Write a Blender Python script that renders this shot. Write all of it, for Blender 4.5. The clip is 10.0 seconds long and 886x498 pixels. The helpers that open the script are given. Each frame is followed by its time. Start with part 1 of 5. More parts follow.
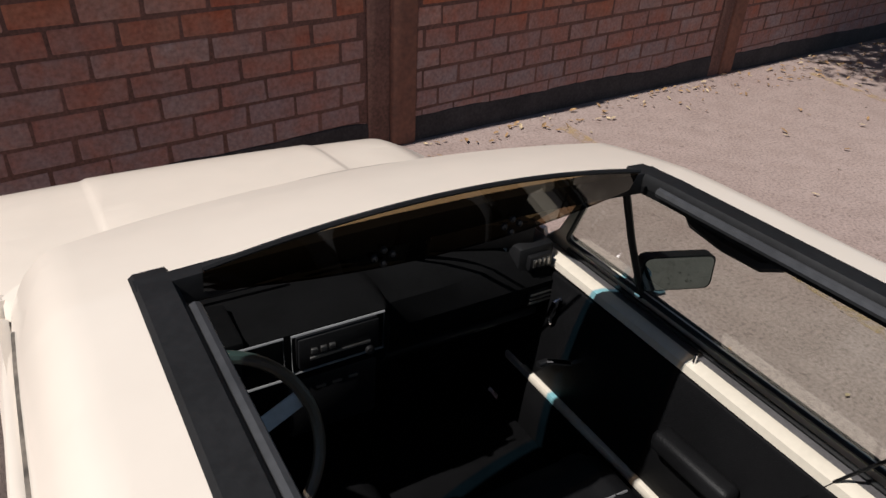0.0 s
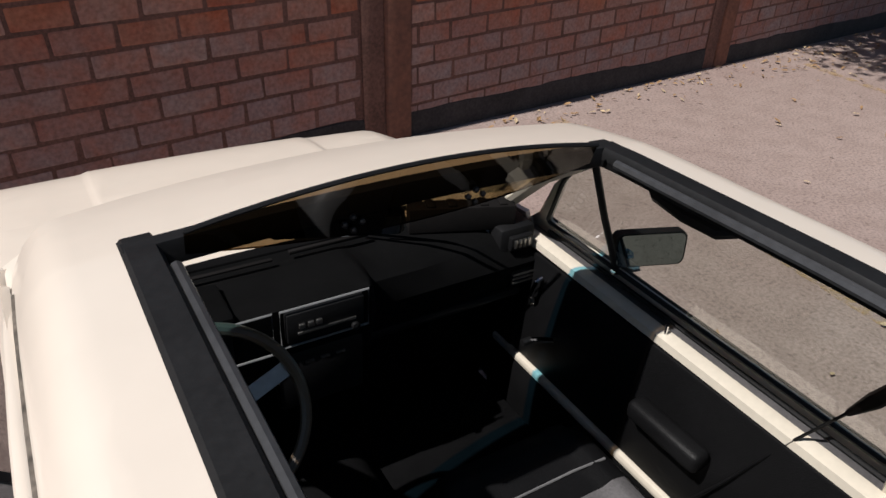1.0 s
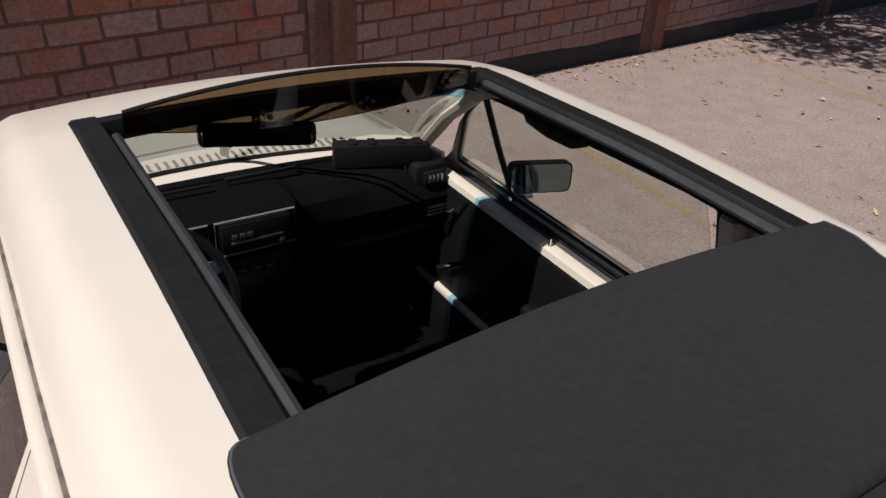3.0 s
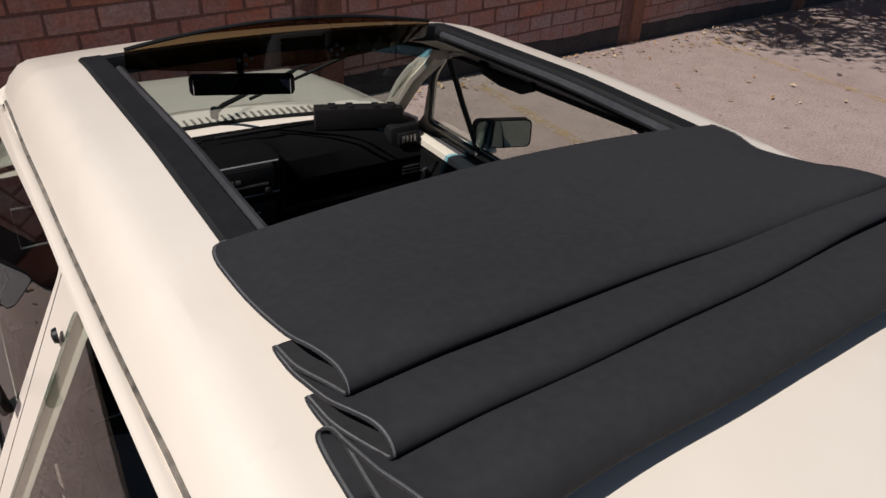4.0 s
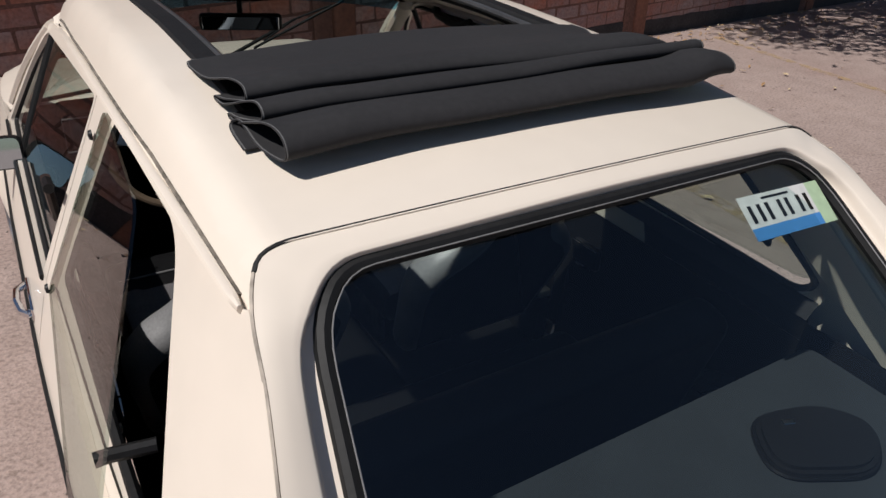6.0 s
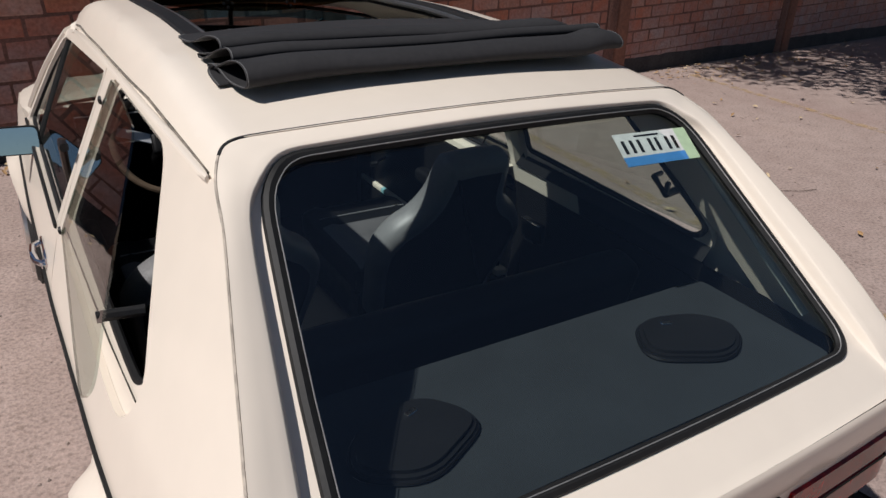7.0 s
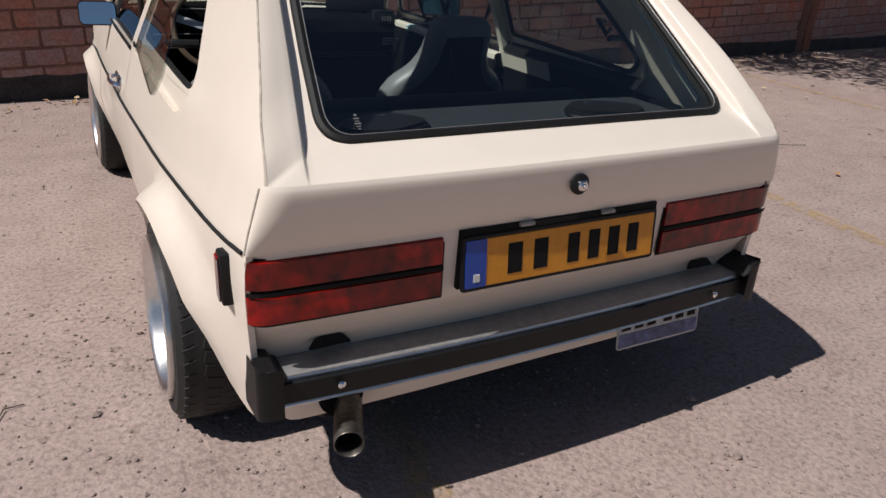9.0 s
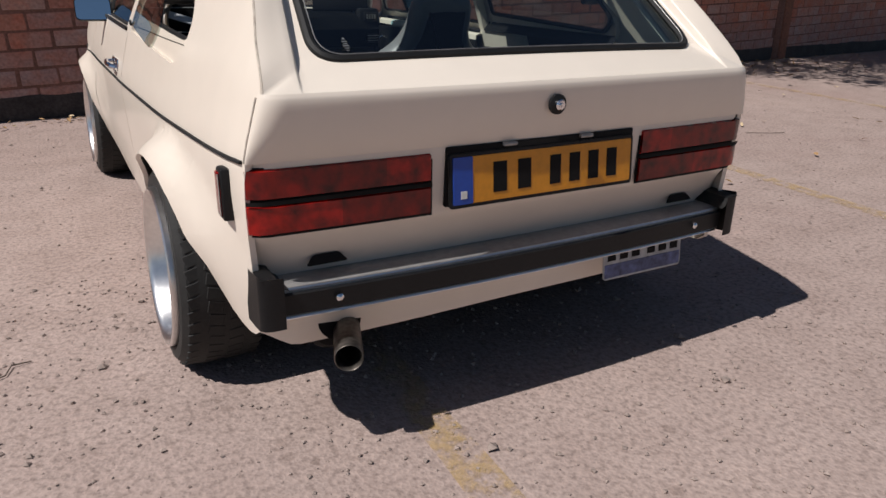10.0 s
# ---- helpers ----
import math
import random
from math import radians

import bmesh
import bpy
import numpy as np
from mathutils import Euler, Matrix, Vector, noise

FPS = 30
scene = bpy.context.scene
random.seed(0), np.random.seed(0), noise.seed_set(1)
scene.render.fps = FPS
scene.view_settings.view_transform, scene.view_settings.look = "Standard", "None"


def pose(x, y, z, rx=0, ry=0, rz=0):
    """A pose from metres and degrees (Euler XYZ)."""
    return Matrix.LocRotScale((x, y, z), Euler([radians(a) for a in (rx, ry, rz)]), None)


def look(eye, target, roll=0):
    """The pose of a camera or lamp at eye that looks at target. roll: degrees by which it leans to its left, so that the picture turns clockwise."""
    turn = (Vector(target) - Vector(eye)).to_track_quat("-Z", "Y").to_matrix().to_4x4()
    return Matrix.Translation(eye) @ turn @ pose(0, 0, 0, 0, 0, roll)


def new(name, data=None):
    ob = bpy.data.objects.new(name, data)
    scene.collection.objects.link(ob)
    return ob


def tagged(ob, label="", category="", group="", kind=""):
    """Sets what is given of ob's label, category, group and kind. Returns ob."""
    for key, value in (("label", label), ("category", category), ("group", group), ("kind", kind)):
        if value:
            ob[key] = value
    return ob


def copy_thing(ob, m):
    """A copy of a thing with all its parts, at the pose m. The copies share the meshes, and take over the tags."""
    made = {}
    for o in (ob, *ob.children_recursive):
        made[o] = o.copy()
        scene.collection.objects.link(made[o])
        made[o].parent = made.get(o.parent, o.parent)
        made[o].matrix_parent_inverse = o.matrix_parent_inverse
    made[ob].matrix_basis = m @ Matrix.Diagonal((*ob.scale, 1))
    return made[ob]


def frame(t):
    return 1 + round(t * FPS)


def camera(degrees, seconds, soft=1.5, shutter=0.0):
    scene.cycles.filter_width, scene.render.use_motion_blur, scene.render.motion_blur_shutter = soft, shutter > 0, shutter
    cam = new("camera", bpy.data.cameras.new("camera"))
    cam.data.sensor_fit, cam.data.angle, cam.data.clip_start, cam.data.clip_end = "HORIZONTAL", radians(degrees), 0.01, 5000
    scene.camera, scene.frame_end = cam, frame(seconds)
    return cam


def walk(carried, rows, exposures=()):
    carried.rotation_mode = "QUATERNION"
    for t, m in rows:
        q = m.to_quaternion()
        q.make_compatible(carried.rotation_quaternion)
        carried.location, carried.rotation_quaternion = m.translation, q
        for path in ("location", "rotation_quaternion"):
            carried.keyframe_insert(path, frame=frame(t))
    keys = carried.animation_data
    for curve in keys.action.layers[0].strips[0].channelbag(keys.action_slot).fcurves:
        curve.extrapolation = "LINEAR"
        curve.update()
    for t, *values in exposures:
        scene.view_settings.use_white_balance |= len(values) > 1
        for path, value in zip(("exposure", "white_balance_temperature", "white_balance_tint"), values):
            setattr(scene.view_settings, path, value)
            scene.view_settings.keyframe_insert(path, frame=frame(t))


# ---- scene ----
cam = camera(63.9, 10.0)
PATH = [
    (0, (-0.496, 1.242, 1.865), (0.441, 2.676, 0.833), 4.6),
    (0.5, (-0.495, 1.2, 1.868), (0.44, 2.644, 0.847), 4.2),
    (1, (-0.492, 1.131, 1.866), (0.43, 2.575, 0.834), 3.4),
    (1.5, (-0.496, 1.052, 1.859), (0.46, 2.47, 0.822), 4.5),
    (2, (-0.528, 0.941, 1.853), (0.402, 2.372, 0.81), 4.0),
    (2.5, (-0.542, 0.839, 1.856), (0.468, 2.225, 0.827), 5.3),
    (2.7, (-0.547, 0.811, 1.859), (0.45, 2.197, 0.818), 5.1),
    (3.8, (-0.603, 0.581, 1.8), (0.434, 1.956, 0.782), 3.9),
    (4, (-0.636, 0.503, 1.805), (0.383, 1.888, 0.784), 4.2),
    (4.5, (-0.679, 0.352, 1.787), (0.299, 1.737, 0.727), 4.2),
    (5, (-0.719, 0.2, 1.786), (0.283, 1.586, 0.749), 3.7),
    (5.5, (-0.737, 0.058, 1.765), (0.218, 1.481, 0.735), 3.6),
    (5.7, (-0.727, -0.003, 1.751), (0.224, 1.432, 0.734), 3.4),
    (6.8, (-0.769, -0.411, 1.701), (0.167, 1.114, 0.807), 2.5),
    (7, (-0.8, -0.493, 1.667), (0.169, 1.027, 0.8), 2.7),
    (7.5, (-0.884, -0.672, 1.567), (0.112, 0.843, 0.723), 3.8),
    (8, (-0.938, -0.846, 1.5), (0.049, 0.683, 0.67), 4.2),
    (8.5, (-0.971, -1.047, 1.397), (-0.051, 0.551, 0.622), 4.7),
    (9, (-0.989, -1.201, 1.281), (-0.095, 0.397, 0.476), 3.5),
    (9.5, (-1.012, -1.289, 1.156), (-0.108, 0.331, 0.41), 1.9),
    (10, (-1.057, -1.364, 1.07), (-0.134, 0.26, 0.355), 1.2),
]
walk(cam, [(t, look(eye, target, roll)) for t, eye, target, roll in PATH],
     [(0, 0.14), (1.5, 0.12), (2.0, 0.22), (2.5, 0.14), (4.0, 0.0), (4.5, -0.02), (5.5, 0.02), (7.5, 0.04), (8.5, 0.06), (9.0, 0.12), (10.0, 0.16)])


# ---- light ----
SUN_EL, SUN_AZ = 53.9, -94.4
world = bpy.data.worlds.new("sky_world")
scene.world = world
world.use_nodes = True
wn = world.node_tree.nodes
sky = wn.new("ShaderNodeTexSky")
sky.sky_type = "NISHITA"
sky.sun_disc = False
sky.sun_elevation = radians(SUN_EL)
sky.sun_rotation = radians(SUN_AZ)
sky.altitude = 1800
sky.dust_density = 1.4
world.node_tree.links.new(sky.outputs[0], wn["Background"].inputs[0])
wn["Background"].inputs[1].default_value = 0.046
sun = new("sun", bpy.data.lights.new("sun", "SUN"))
sun.data.energy = 4.5
sun.data.angle = radians(0.6)
sun.data.color = (1.0, 0.958, 0.925)
sun.matrix_world = look((-0.73 * 8, -0.45, 8), (0, 0, 0))


# ---- materials ----
def material(name, base, rough=0.5, metal=0.0, var=0.06, scale=6.0, fine=60.0, bump=0.0, bump_scale=80.0, coat=0.0, second=None, spec=0.5):
    m = bpy.data.materials.new(name)
    m.use_nodes = True
    nt = m.node_tree
    p = nt.nodes["Principled BSDF"]
    p.inputs["Roughness"].default_value = rough
    p.inputs["Metallic"].default_value = metal
    p.inputs["Coat Weight"].default_value = coat
    p.inputs["Coat Roughness"].default_value = 0.08
    p.inputs["Specular IOR Level"].default_value = spec
    co = nt.nodes.new("ShaderNodeTexCoord")
    big, small = nt.nodes.new("ShaderNodeTexNoise"), nt.nodes.new("ShaderNodeTexNoise")
    big.inputs["Scale"].default_value, small.inputs["Scale"].default_value = scale, fine
    big.inputs["Detail"].default_value, small.inputs["Detail"].default_value = 4, 3
    add = nt.nodes.new("ShaderNodeMath")
    add.operation = "ADD"
    half = nt.nodes.new("ShaderNodeMath")
    half.operation = "MULTIPLY"
    half.inputs[1].default_value = 0.5
    ramp = nt.nodes.new("ShaderNodeValToRGB")
    c2 = second if second else tuple(max(0.0, c * (1 - 2.5 * var)) for c in base)
    c1 = tuple(min(1.0, c * (1 + var)) for c in base)
    ramp.color_ramp.elements[0].position, ramp.color_ramp.elements[1].position = 0.35, 0.65
    ramp.color_ramp.elements[0].color, ramp.color_ramp.elements[1].color = (*c2, 1), (*c1, 1)
    L = nt.links.new
    L(co.outputs["Object"], big.inputs["Vector"])
    L(co.outputs["Object"], small.inputs["Vector"])
    L(big.outputs["Fac"], add.inputs[0])
    L(small.outputs["Fac"], add.inputs[1])
    L(add.outputs[0], half.inputs[0])
    L(half.outputs[0], ramp.inputs[0])
    L(ramp.outputs[0], p.inputs["Base Color"])
    if bump:
        bn, bt = nt.nodes.new("ShaderNodeBump"), nt.nodes.new("ShaderNodeTexNoise")
        bt.inputs["Scale"].default_value = bump_scale
        bt.inputs["Detail"].default_value = 4
        bn.inputs["Strength"].default_value = bump
        bn.inputs["Distance"].default_value = 0.01
        L(co.outputs["Object"], bt.inputs["Vector"])
        L(bt.outputs["Fac"], bn.inputs["Height"])
        L(bn.outputs[0], p.inputs["Normal"])
    return m


def glass_material(name, tint, rough=0.0, gloss=0.075):
    m = bpy.data.materials.new(name)
    m.use_nodes = True
    nt = m.node_tree
    nt.nodes.remove(nt.nodes["Principled BSDF"])
    tr, gl, lw, mix = (nt.nodes.new(k) for k in ("ShaderNodeBsdfTransparent", "ShaderNodeBsdfGlossy", "ShaderNodeLayerWeight", "ShaderNodeMixShader"))
    tr.inputs[0].default_value = (*tint, 1)
    gl.inputs["Roughness"].default_value = rough
    gl.inputs[0].default_value = (1, 1, 1, 1)
    lw.inputs["Blend"].default_value = 0.5
    power, scale = nt.nodes.new("ShaderNodeMath"), nt.nodes.new("ShaderNodeMath")
    power.operation, power.inputs[1].default_value = "POWER", 5.0
    scale.operation, scale.inputs[1].default_value, scale.inputs[2].default_value = "MULTIPLY_ADD", 0.92, gloss
    L = nt.links.new
    L(lw.outputs["Facing"], power.inputs[0])
    L(power.outputs[0], scale.inputs[0])
    L(scale.outputs[0], mix.inputs[0])
    L(tr.outputs[0], mix.inputs[1])
    L(gl.outputs[0], mix.inputs[2])
    L(mix.outputs[0], nt.nodes["Material Output"].inputs["Surface"])
    return m


PAINT = material("cream_paint", (0.735, 0.655, 0.565), 0.34, var=0.012, scale=2.0, fine=14.0, coat=0.35, bump=0.008, bump_scale=9.0)
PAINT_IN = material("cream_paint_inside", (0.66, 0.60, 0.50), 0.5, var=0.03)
CANVAS = material("black_canvas", (0.0245, 0.024, 0.026), 0.8, spec=0.25, var=0.08, scale=3, fine=90, bump=0.03, bump_scale=330)
CANVAS_IN = material("grey_canvas_lining", (0.12, 0.12, 0.122), 0.9, var=0.12, scale=5, fine=220)
RUBBER = material("black_rubber", (0.010, 0.010, 0.0105), 0.6, spec=0.3, var=0.15, scale=12, fine=90, bump=0.05)
PLASTIC = material("black_plastic", (0.009, 0.009, 0.0098), 0.48, spec=0.28, var=0.12, scale=10, fine=120, bump=0.06, bump_scale=300)
VINYL = material("black_vinyl", (0.0062, 0.0062, 0.0068), 0.5, spec=0.2, var=0.12, scale=8, fine=150, bump=0.15, bump_scale=260)
SEATGREY = material("grey_vinyl", (0.17, 0.17, 0.173), 0.42, var=0.1, scale=8, fine=150, bump=0.1, bump_scale=240)
RAILGREY = material("grey_rail", (0.09, 0.09, 0.092), 0.35, metal=0.5, var=0.1)
CHROME = material("chrome", (0.78, 0.78, 0.80), 0.12, metal=1.0, var=0.04)
ALU = material("polished_aluminium", (0.80, 0.79, 0.78), 0.3, metal=1.0, var=0.05, bump=0.02)
STEEL = material("dull_steel", (0.35, 0.34, 0.33), 0.4, metal=1.0, var=0.12)
GREYMETAL = material("grey_bumper_strip", (0.34, 0.335, 0.33), 0.42, metal=0.55, var=0.1)
CARPET = material("dark_carpet", (0.006, 0.006, 0.0065), 0.95, spec=0.05, var=0.2, fine=300, bump=0.3, bump_scale=500)
CUSHION = material("charcoal_vinyl", (0.12, 0.115, 0.118), 0.42, var=0.14, scale=9, fine=150, bump=0.12, bump_scale=240)
SHELF = material("dark_shelf_felt", (0.015, 0.019, 0.023), 0.85, var=0.12, fine=300, bump=0.2, bump_scale=500)
GLASS = glass_material("window_glass", (0.76, 0.82, 0.775), 0.0, 0.045)
SIDEGLASS = glass_material("tinted_side_glass", (0.56, 0.61, 0.57))
SCREENGLASS = glass_material("windscreen_glass", (0.58, 0.65, 0.62))
REARGLASS = glass_material("tinted_rear_glass", (0.78, 0.88, 0.86), 0.0, 0.10)
SMOKED = glass_material("smoked_acrylic", (0.21, 0.145, 0.08), 0.02)
BLUETINT = glass_material("blue_sun_band", (0.30, 0.72, 0.95), 0.0)
DARKMIRROR = material("dark_tinted_mirror", (0.21, 0.26, 0.26), 0.03, metal=1.0, var=0.05, scale=9)
MIRROR = material("mirror_glass", (0.62, 0.72, 0.78), 0.03, metal=1.0, var=0.01)
YELLOW = material("plate_yellow", (0.62, 0.245, 0.012), 0.35, var=0.06, scale=9)
BLUE = material("plate_blue", (0.01, 0.055, 0.33), 0.35, var=0.06)
DULLWHITE = material("weathered_plate_white", (0.46, 0.46, 0.46), 0.5, var=0.14, scale=14)
FADEDBLUE = material("faded_plate_blue", (0.10, 0.12, 0.25), 0.5, var=0.25, scale=16)
WHITE = material("plate_white", (0.62, 0.62, 0.60), 0.4, var=0.08)
INK = material("dark_ink", (0.010, 0.009, 0.009), 0.7, var=0.1, spec=0.15)
# grey-beige tone for the soft shade in the hatch's side gaps
SEAM = material("seam_shadow", (0.46, 0.40, 0.34), 0.9, var=0.2, scale=14)
PALEMETAL = material("pale_strut_paint", (0.42, 0.44, 0.40), 0.4, var=0.08)
TRIMSILVER = material("satin_trim", (0.24, 0.245, 0.25), 0.35, metal=0.15, var=0.06)
GREYBROWN = material("grey_brown_line", (0.17, 0.145, 0.12), 0.9, var=0.3, scale=20)
DASHBLACK = material("matt_black_dash", (0.0036, 0.0037, 0.004), 0.8, spec=0.08, var=0.15, scale=9, fine=140, bump=0.12, bump_scale=280)
# pale bluish base puts the sky light on the chrome into its colour
SPOKE = material("skylit_spoke", (0.52, 0.54, 0.57), 0.35, metal=0.2, var=0.06)
REDLENS = material("red_lens", (0.36, 0.008, 0.005), 0.14, scale=13, fine=26, spec=0.45, second=(.075, .003, .003))
DARKRED = material("dark_red_lens", (0.22, 0.006, 0.004), 0.14, scale=13, fine=26, spec=0.45, second=(.05, .003, .003))
BURNT = material("burnt_exhaust_steel", (0.16, 0.145, 0.13), 0.45, metal=0.9, var=0.3, scale=18, second=(.05, .042, .036))
TYRE = material("tyre_rubber", (0.013, 0.0125, 0.012), 0.72, var=0.2, scale=14, fine=120, bump=0.1)


# ---- building helpers ----
def part(name, bm, mat, parent=None, label="", smooth=True, angle=35):
    me = bpy.data.meshes.new(name)
    bm.normal_update()
    bm.to_mesh(me)
    bm.free()
    for m in (mat if isinstance(mat, (list, tuple)) else [mat]):
        me.materials.append(m)
    if smooth:
        me.shade_smooth()
        me.set_sharp_from_angle(angle=radians(angle))
    ob = new(name, me)
    if parent is not None:
        ob.parent = parent
    if label:
        ob["label"] = label
    return ob


def thing(name, label, category, group="", kind="", at=(0, 0, 0)):
    ob = new(name)
    ob.location = at
    return tagged(ob, label, category, group, kind)


def lerp(x, tab):
    return float(np.interp(x, [a for a, _ in tab], [b for _, b in tab]))


def soft(x, tab, w=0.03):
    return (lerp(x - w, tab) + 2 * lerp(x, tab) + lerp(x + w, tab)) / 4


def smoothstep(a, b, x):
    t = min(1.0, max(0.0, (x - a) / (b - a)))
    return t * t * (3 - 2 * t)


def rounded(pts, r, n=6):
    """Polygon with its corners rounded; r: one radius or one for each corner."""
    out, k = [], len(pts)
    for i in range(k):
        p, a, b = Vector(pts[i]), Vector(pts[i - 1]), Vector(pts[(i + 1) % k])
        rr = r[i] if isinstance(r, (list, tuple)) else r
        if rr <= 0:
            out.append(tuple(p))
            continue
        da, db = (a - p), (b - p)
        rr = min(rr, da.length * 0.48, db.length * 0.48)
        p0, p1 = p + da.normalized() * rr, p + db.normalized() * rr
        for j in range(n + 1):
            t = j / n
            out.append(tuple((1 - t) ** 2 * p0 + 2 * t * (1 - t) * p + t * t * p1))
    return out


def densify(pts, step):
    out = []
    for i, p in enumerate(pts):
        q = pts[(i + 1) % len(pts)]
        n = max(1, int(math.dist(p, q) / step))
        out += [(p[0] + (q[0] - p[0]) * j / n, p[1] + (q[1] - p[1]) * j / n) for j in range(n)]
    return out


def steps(a, b, d):
    n = max(2, int(round((b - a) / d)))
    return [a + (b - a) * i / n for i in range(1, n)]


def panel(outline, holes, mapf, us, vs, rim=0.015, out=(0, 0, 1), inset=None):
    """A sheet over the 2D outline, less its holes, laid on the surface mapf(u, v), with a rim folded inwards round all edges."""
    bm = bmesh.new()
    for loop in (outline, *holes):
        vv = [bm.verts.new((p[0], p[1], 0)) for p in loop]
        for i in range(len(vv)):
            bm.edges.new((vv[i - 1], vv[i]))
    bmesh.ops.triangle_fill(bm, use_beauty=True, edges=bm.edges[:])
    for axis, cuts in ((0, us), (1, vs)):
        for c in cuts:
            co, no = [0, 0, 0], [0, 0, 0]
            co[axis], no[axis] = c, 1
            bmesh.ops.bisect_plane(bm, geom=bm.verts[:] + bm.edges[:] + bm.faces[:], plane_co=co, plane_no=no, dist=1e-5)
    bmesh.ops.remove_doubles(bm, verts=bm.verts[:], dist=1e-5)
    facing = out if callable(out) else (lambda u, v: out)
    outv = Vector(facing(0, .5))

    def normal(u, v):
        if callable(out) and abs(u) > .97:
            return Vector(out(u, v)).normalized()
        e = 0.004
        du = Vector(mapf(u + e, v)) - Vector(mapf(u - e, v))
        dv = Vector(mapf(u, v + e)) - Vector(mapf(u, v - e))
        n = du.cross(dv).normalized()
        return n if n.dot(Vector(facing(u, v))) >= 0 else -n

    inner = {v: Vector(mapf(v.co.x, v.co.y)) - normal(v.co.x, v.co.y) * rim for v in bm.verts if v.is_boundary}
    for v in bm.verts:
        v.co = mapf(v.co.x, v.co.y)
    bm.normal_update()
    mean = Vector((0, 0, 0))
    for f in bm.faces:
        mean += f.normal * f.calc_area()
    if mean.dot(outv) < 0:
        bmesh.ops.reverse_faces(bm, faces=bm.faces[:])
    edges = [e for e in bm.edges if e.is_boundary]
    low = {v: bm.verts.new(co) for v, co in inner.items()}
    for e in edges:
        a, b = e.verts
        f = e.link_faces[0]
        for lp in f.loops:
            if lp.edge == e:
                a, b = lp.vert, lp.link_loop_next.vert
        bm.faces.new((b, a, low[a], low[b]))
        e.smooth = False
    return bm


def grid(fn, us, vs, close_u=False):
    """Quads over fn(u, v)."""
    bm = bmesh.new()
    rows = [[bm.verts.new(fn(u, v)) for u in us] for v in vs]
    for r0, r1 in zip(rows, rows[1:]):
        m = len(us)
        for i in range(m if close_u else m - 1):
            j = (i + 1) % m
            bm.faces.new((r0[i], r0[j], r1[j], r1[i]))
    return bm


def tube(path, radius, n=8, closed=False, flat=None, caps=True):
    """A round or flattened tube along a list of points; radius a number or one for each point."""
    bm = bmesh.new()
    pts = [Vector(p) for p in path]
    k = len(pts)
    rings, up = [], None
    for i, p in enumerate(pts):
        a = pts[i - 1] if (i > 0 or closed) else p
        b = pts[(i + 1) % k] if (i < k - 1 or closed) else p
        t = (b - a).normalized()
        if up is None:
            up = Vector((0, 0, 1)) if abs(t.z) < 0.9 else Vector((1, 0, 0))
        side = t.cross(up).normalized()
        up = side.cross(t).normalized()
        r = radius[i] if isinstance(radius, (list, tuple)) else radius
        h = flat if flat else r
        rings.append([bm.verts.new(p + side * math.cos(q) * r + up * math.sin(q) * h) for q in (2 * math.pi * j / n for j in range(n))])
    for i in range(k if closed else k - 1):
        r0, r1 = rings[i], rings[(i + 1) % k]
        for j in range(n):
            bm.faces.new((r0[j], r0[(j + 1) % n], r1[(j + 1) % n], r1[j]))
    if caps and not closed:
        bm.faces.new(rings[0][::-1])
        bm.faces.new(rings[-1])
    bmesh.ops.recalc_face_normals(bm, faces=bm.faces[:])
    return bm


def box(x0, x1, y0, y1, z0, z1, bev=0.004, seg=2, m=None):
    bm = bmesh.new()
    bmesh.ops.create_cube(bm, size=1)
    for v in bm.verts:
        v.co = ((x0 + x1) / 2 + v.co.x * (x1 - x0), (y0 + y1) / 2 + v.co.y * (y1 - y0), (z0 + z1) / 2 + v.co.z * (z1 - z0))
    if bev:
        bmesh.ops.bevel(bm, geom=bm.edges[:], offset=min(bev, 0.45 * min(x1 - x0, y1 - y0, z1 - z0)), segments=seg, affect="EDGES", profile=0.5)
    if m is not None:
        bmesh.ops.transform(bm, matrix=m, verts=bm.verts[:])
    return bm


def slab(outline, depth, m, bev=0.0):
    """A flat plate: 2D outline in x, y, thick in z, then placed by m."""
    bm = bmesh.new()
    f = bm.faces.new([bm.verts.new((p[0], p[1], 0)) for p in outline])
    ext = bmesh.ops.extrude_face_region(bm, geom=[f])
    bmesh.ops.translate(bm, vec=(0, 0, depth), verts=[e for e in ext["geom"] if isinstance(e, bmesh.types.BMVert)])
    bmesh.ops.recalc_face_normals(bm, faces=bm.faces[:])
    if bev:
        top = [e for e in bm.edges if all(abs(v.co.z - depth) < 1e-6 for v in e.verts)]
        bmesh.ops.bevel(bm, geom=top, offset=bev, segments=2, affect="EDGES")
    bmesh.ops.transform(bm, matrix=m, verts=bm.verts[:])
    return bm


def lathe(profile, n=40, axis="x"):
    """Profile of (along, radius) turned about the x axis."""
    bm = bmesh.new()
    rings = []
    for a, r in profile:
        rings.append([bm.verts.new((a, r * math.cos(q), r * math.sin(q))) for q in (2 * math.pi * j / n for j in range(n))])
    for r0, r1 in zip(rings, rings[1:]):
        for j in range(n):
            bm.faces.new((r0[j], r1[j], r1[(j + 1) % n], r0[(j + 1) % n]))
    bmesh.ops.recalc_face_normals(bm, faces=bm.faces[:])
    return bm


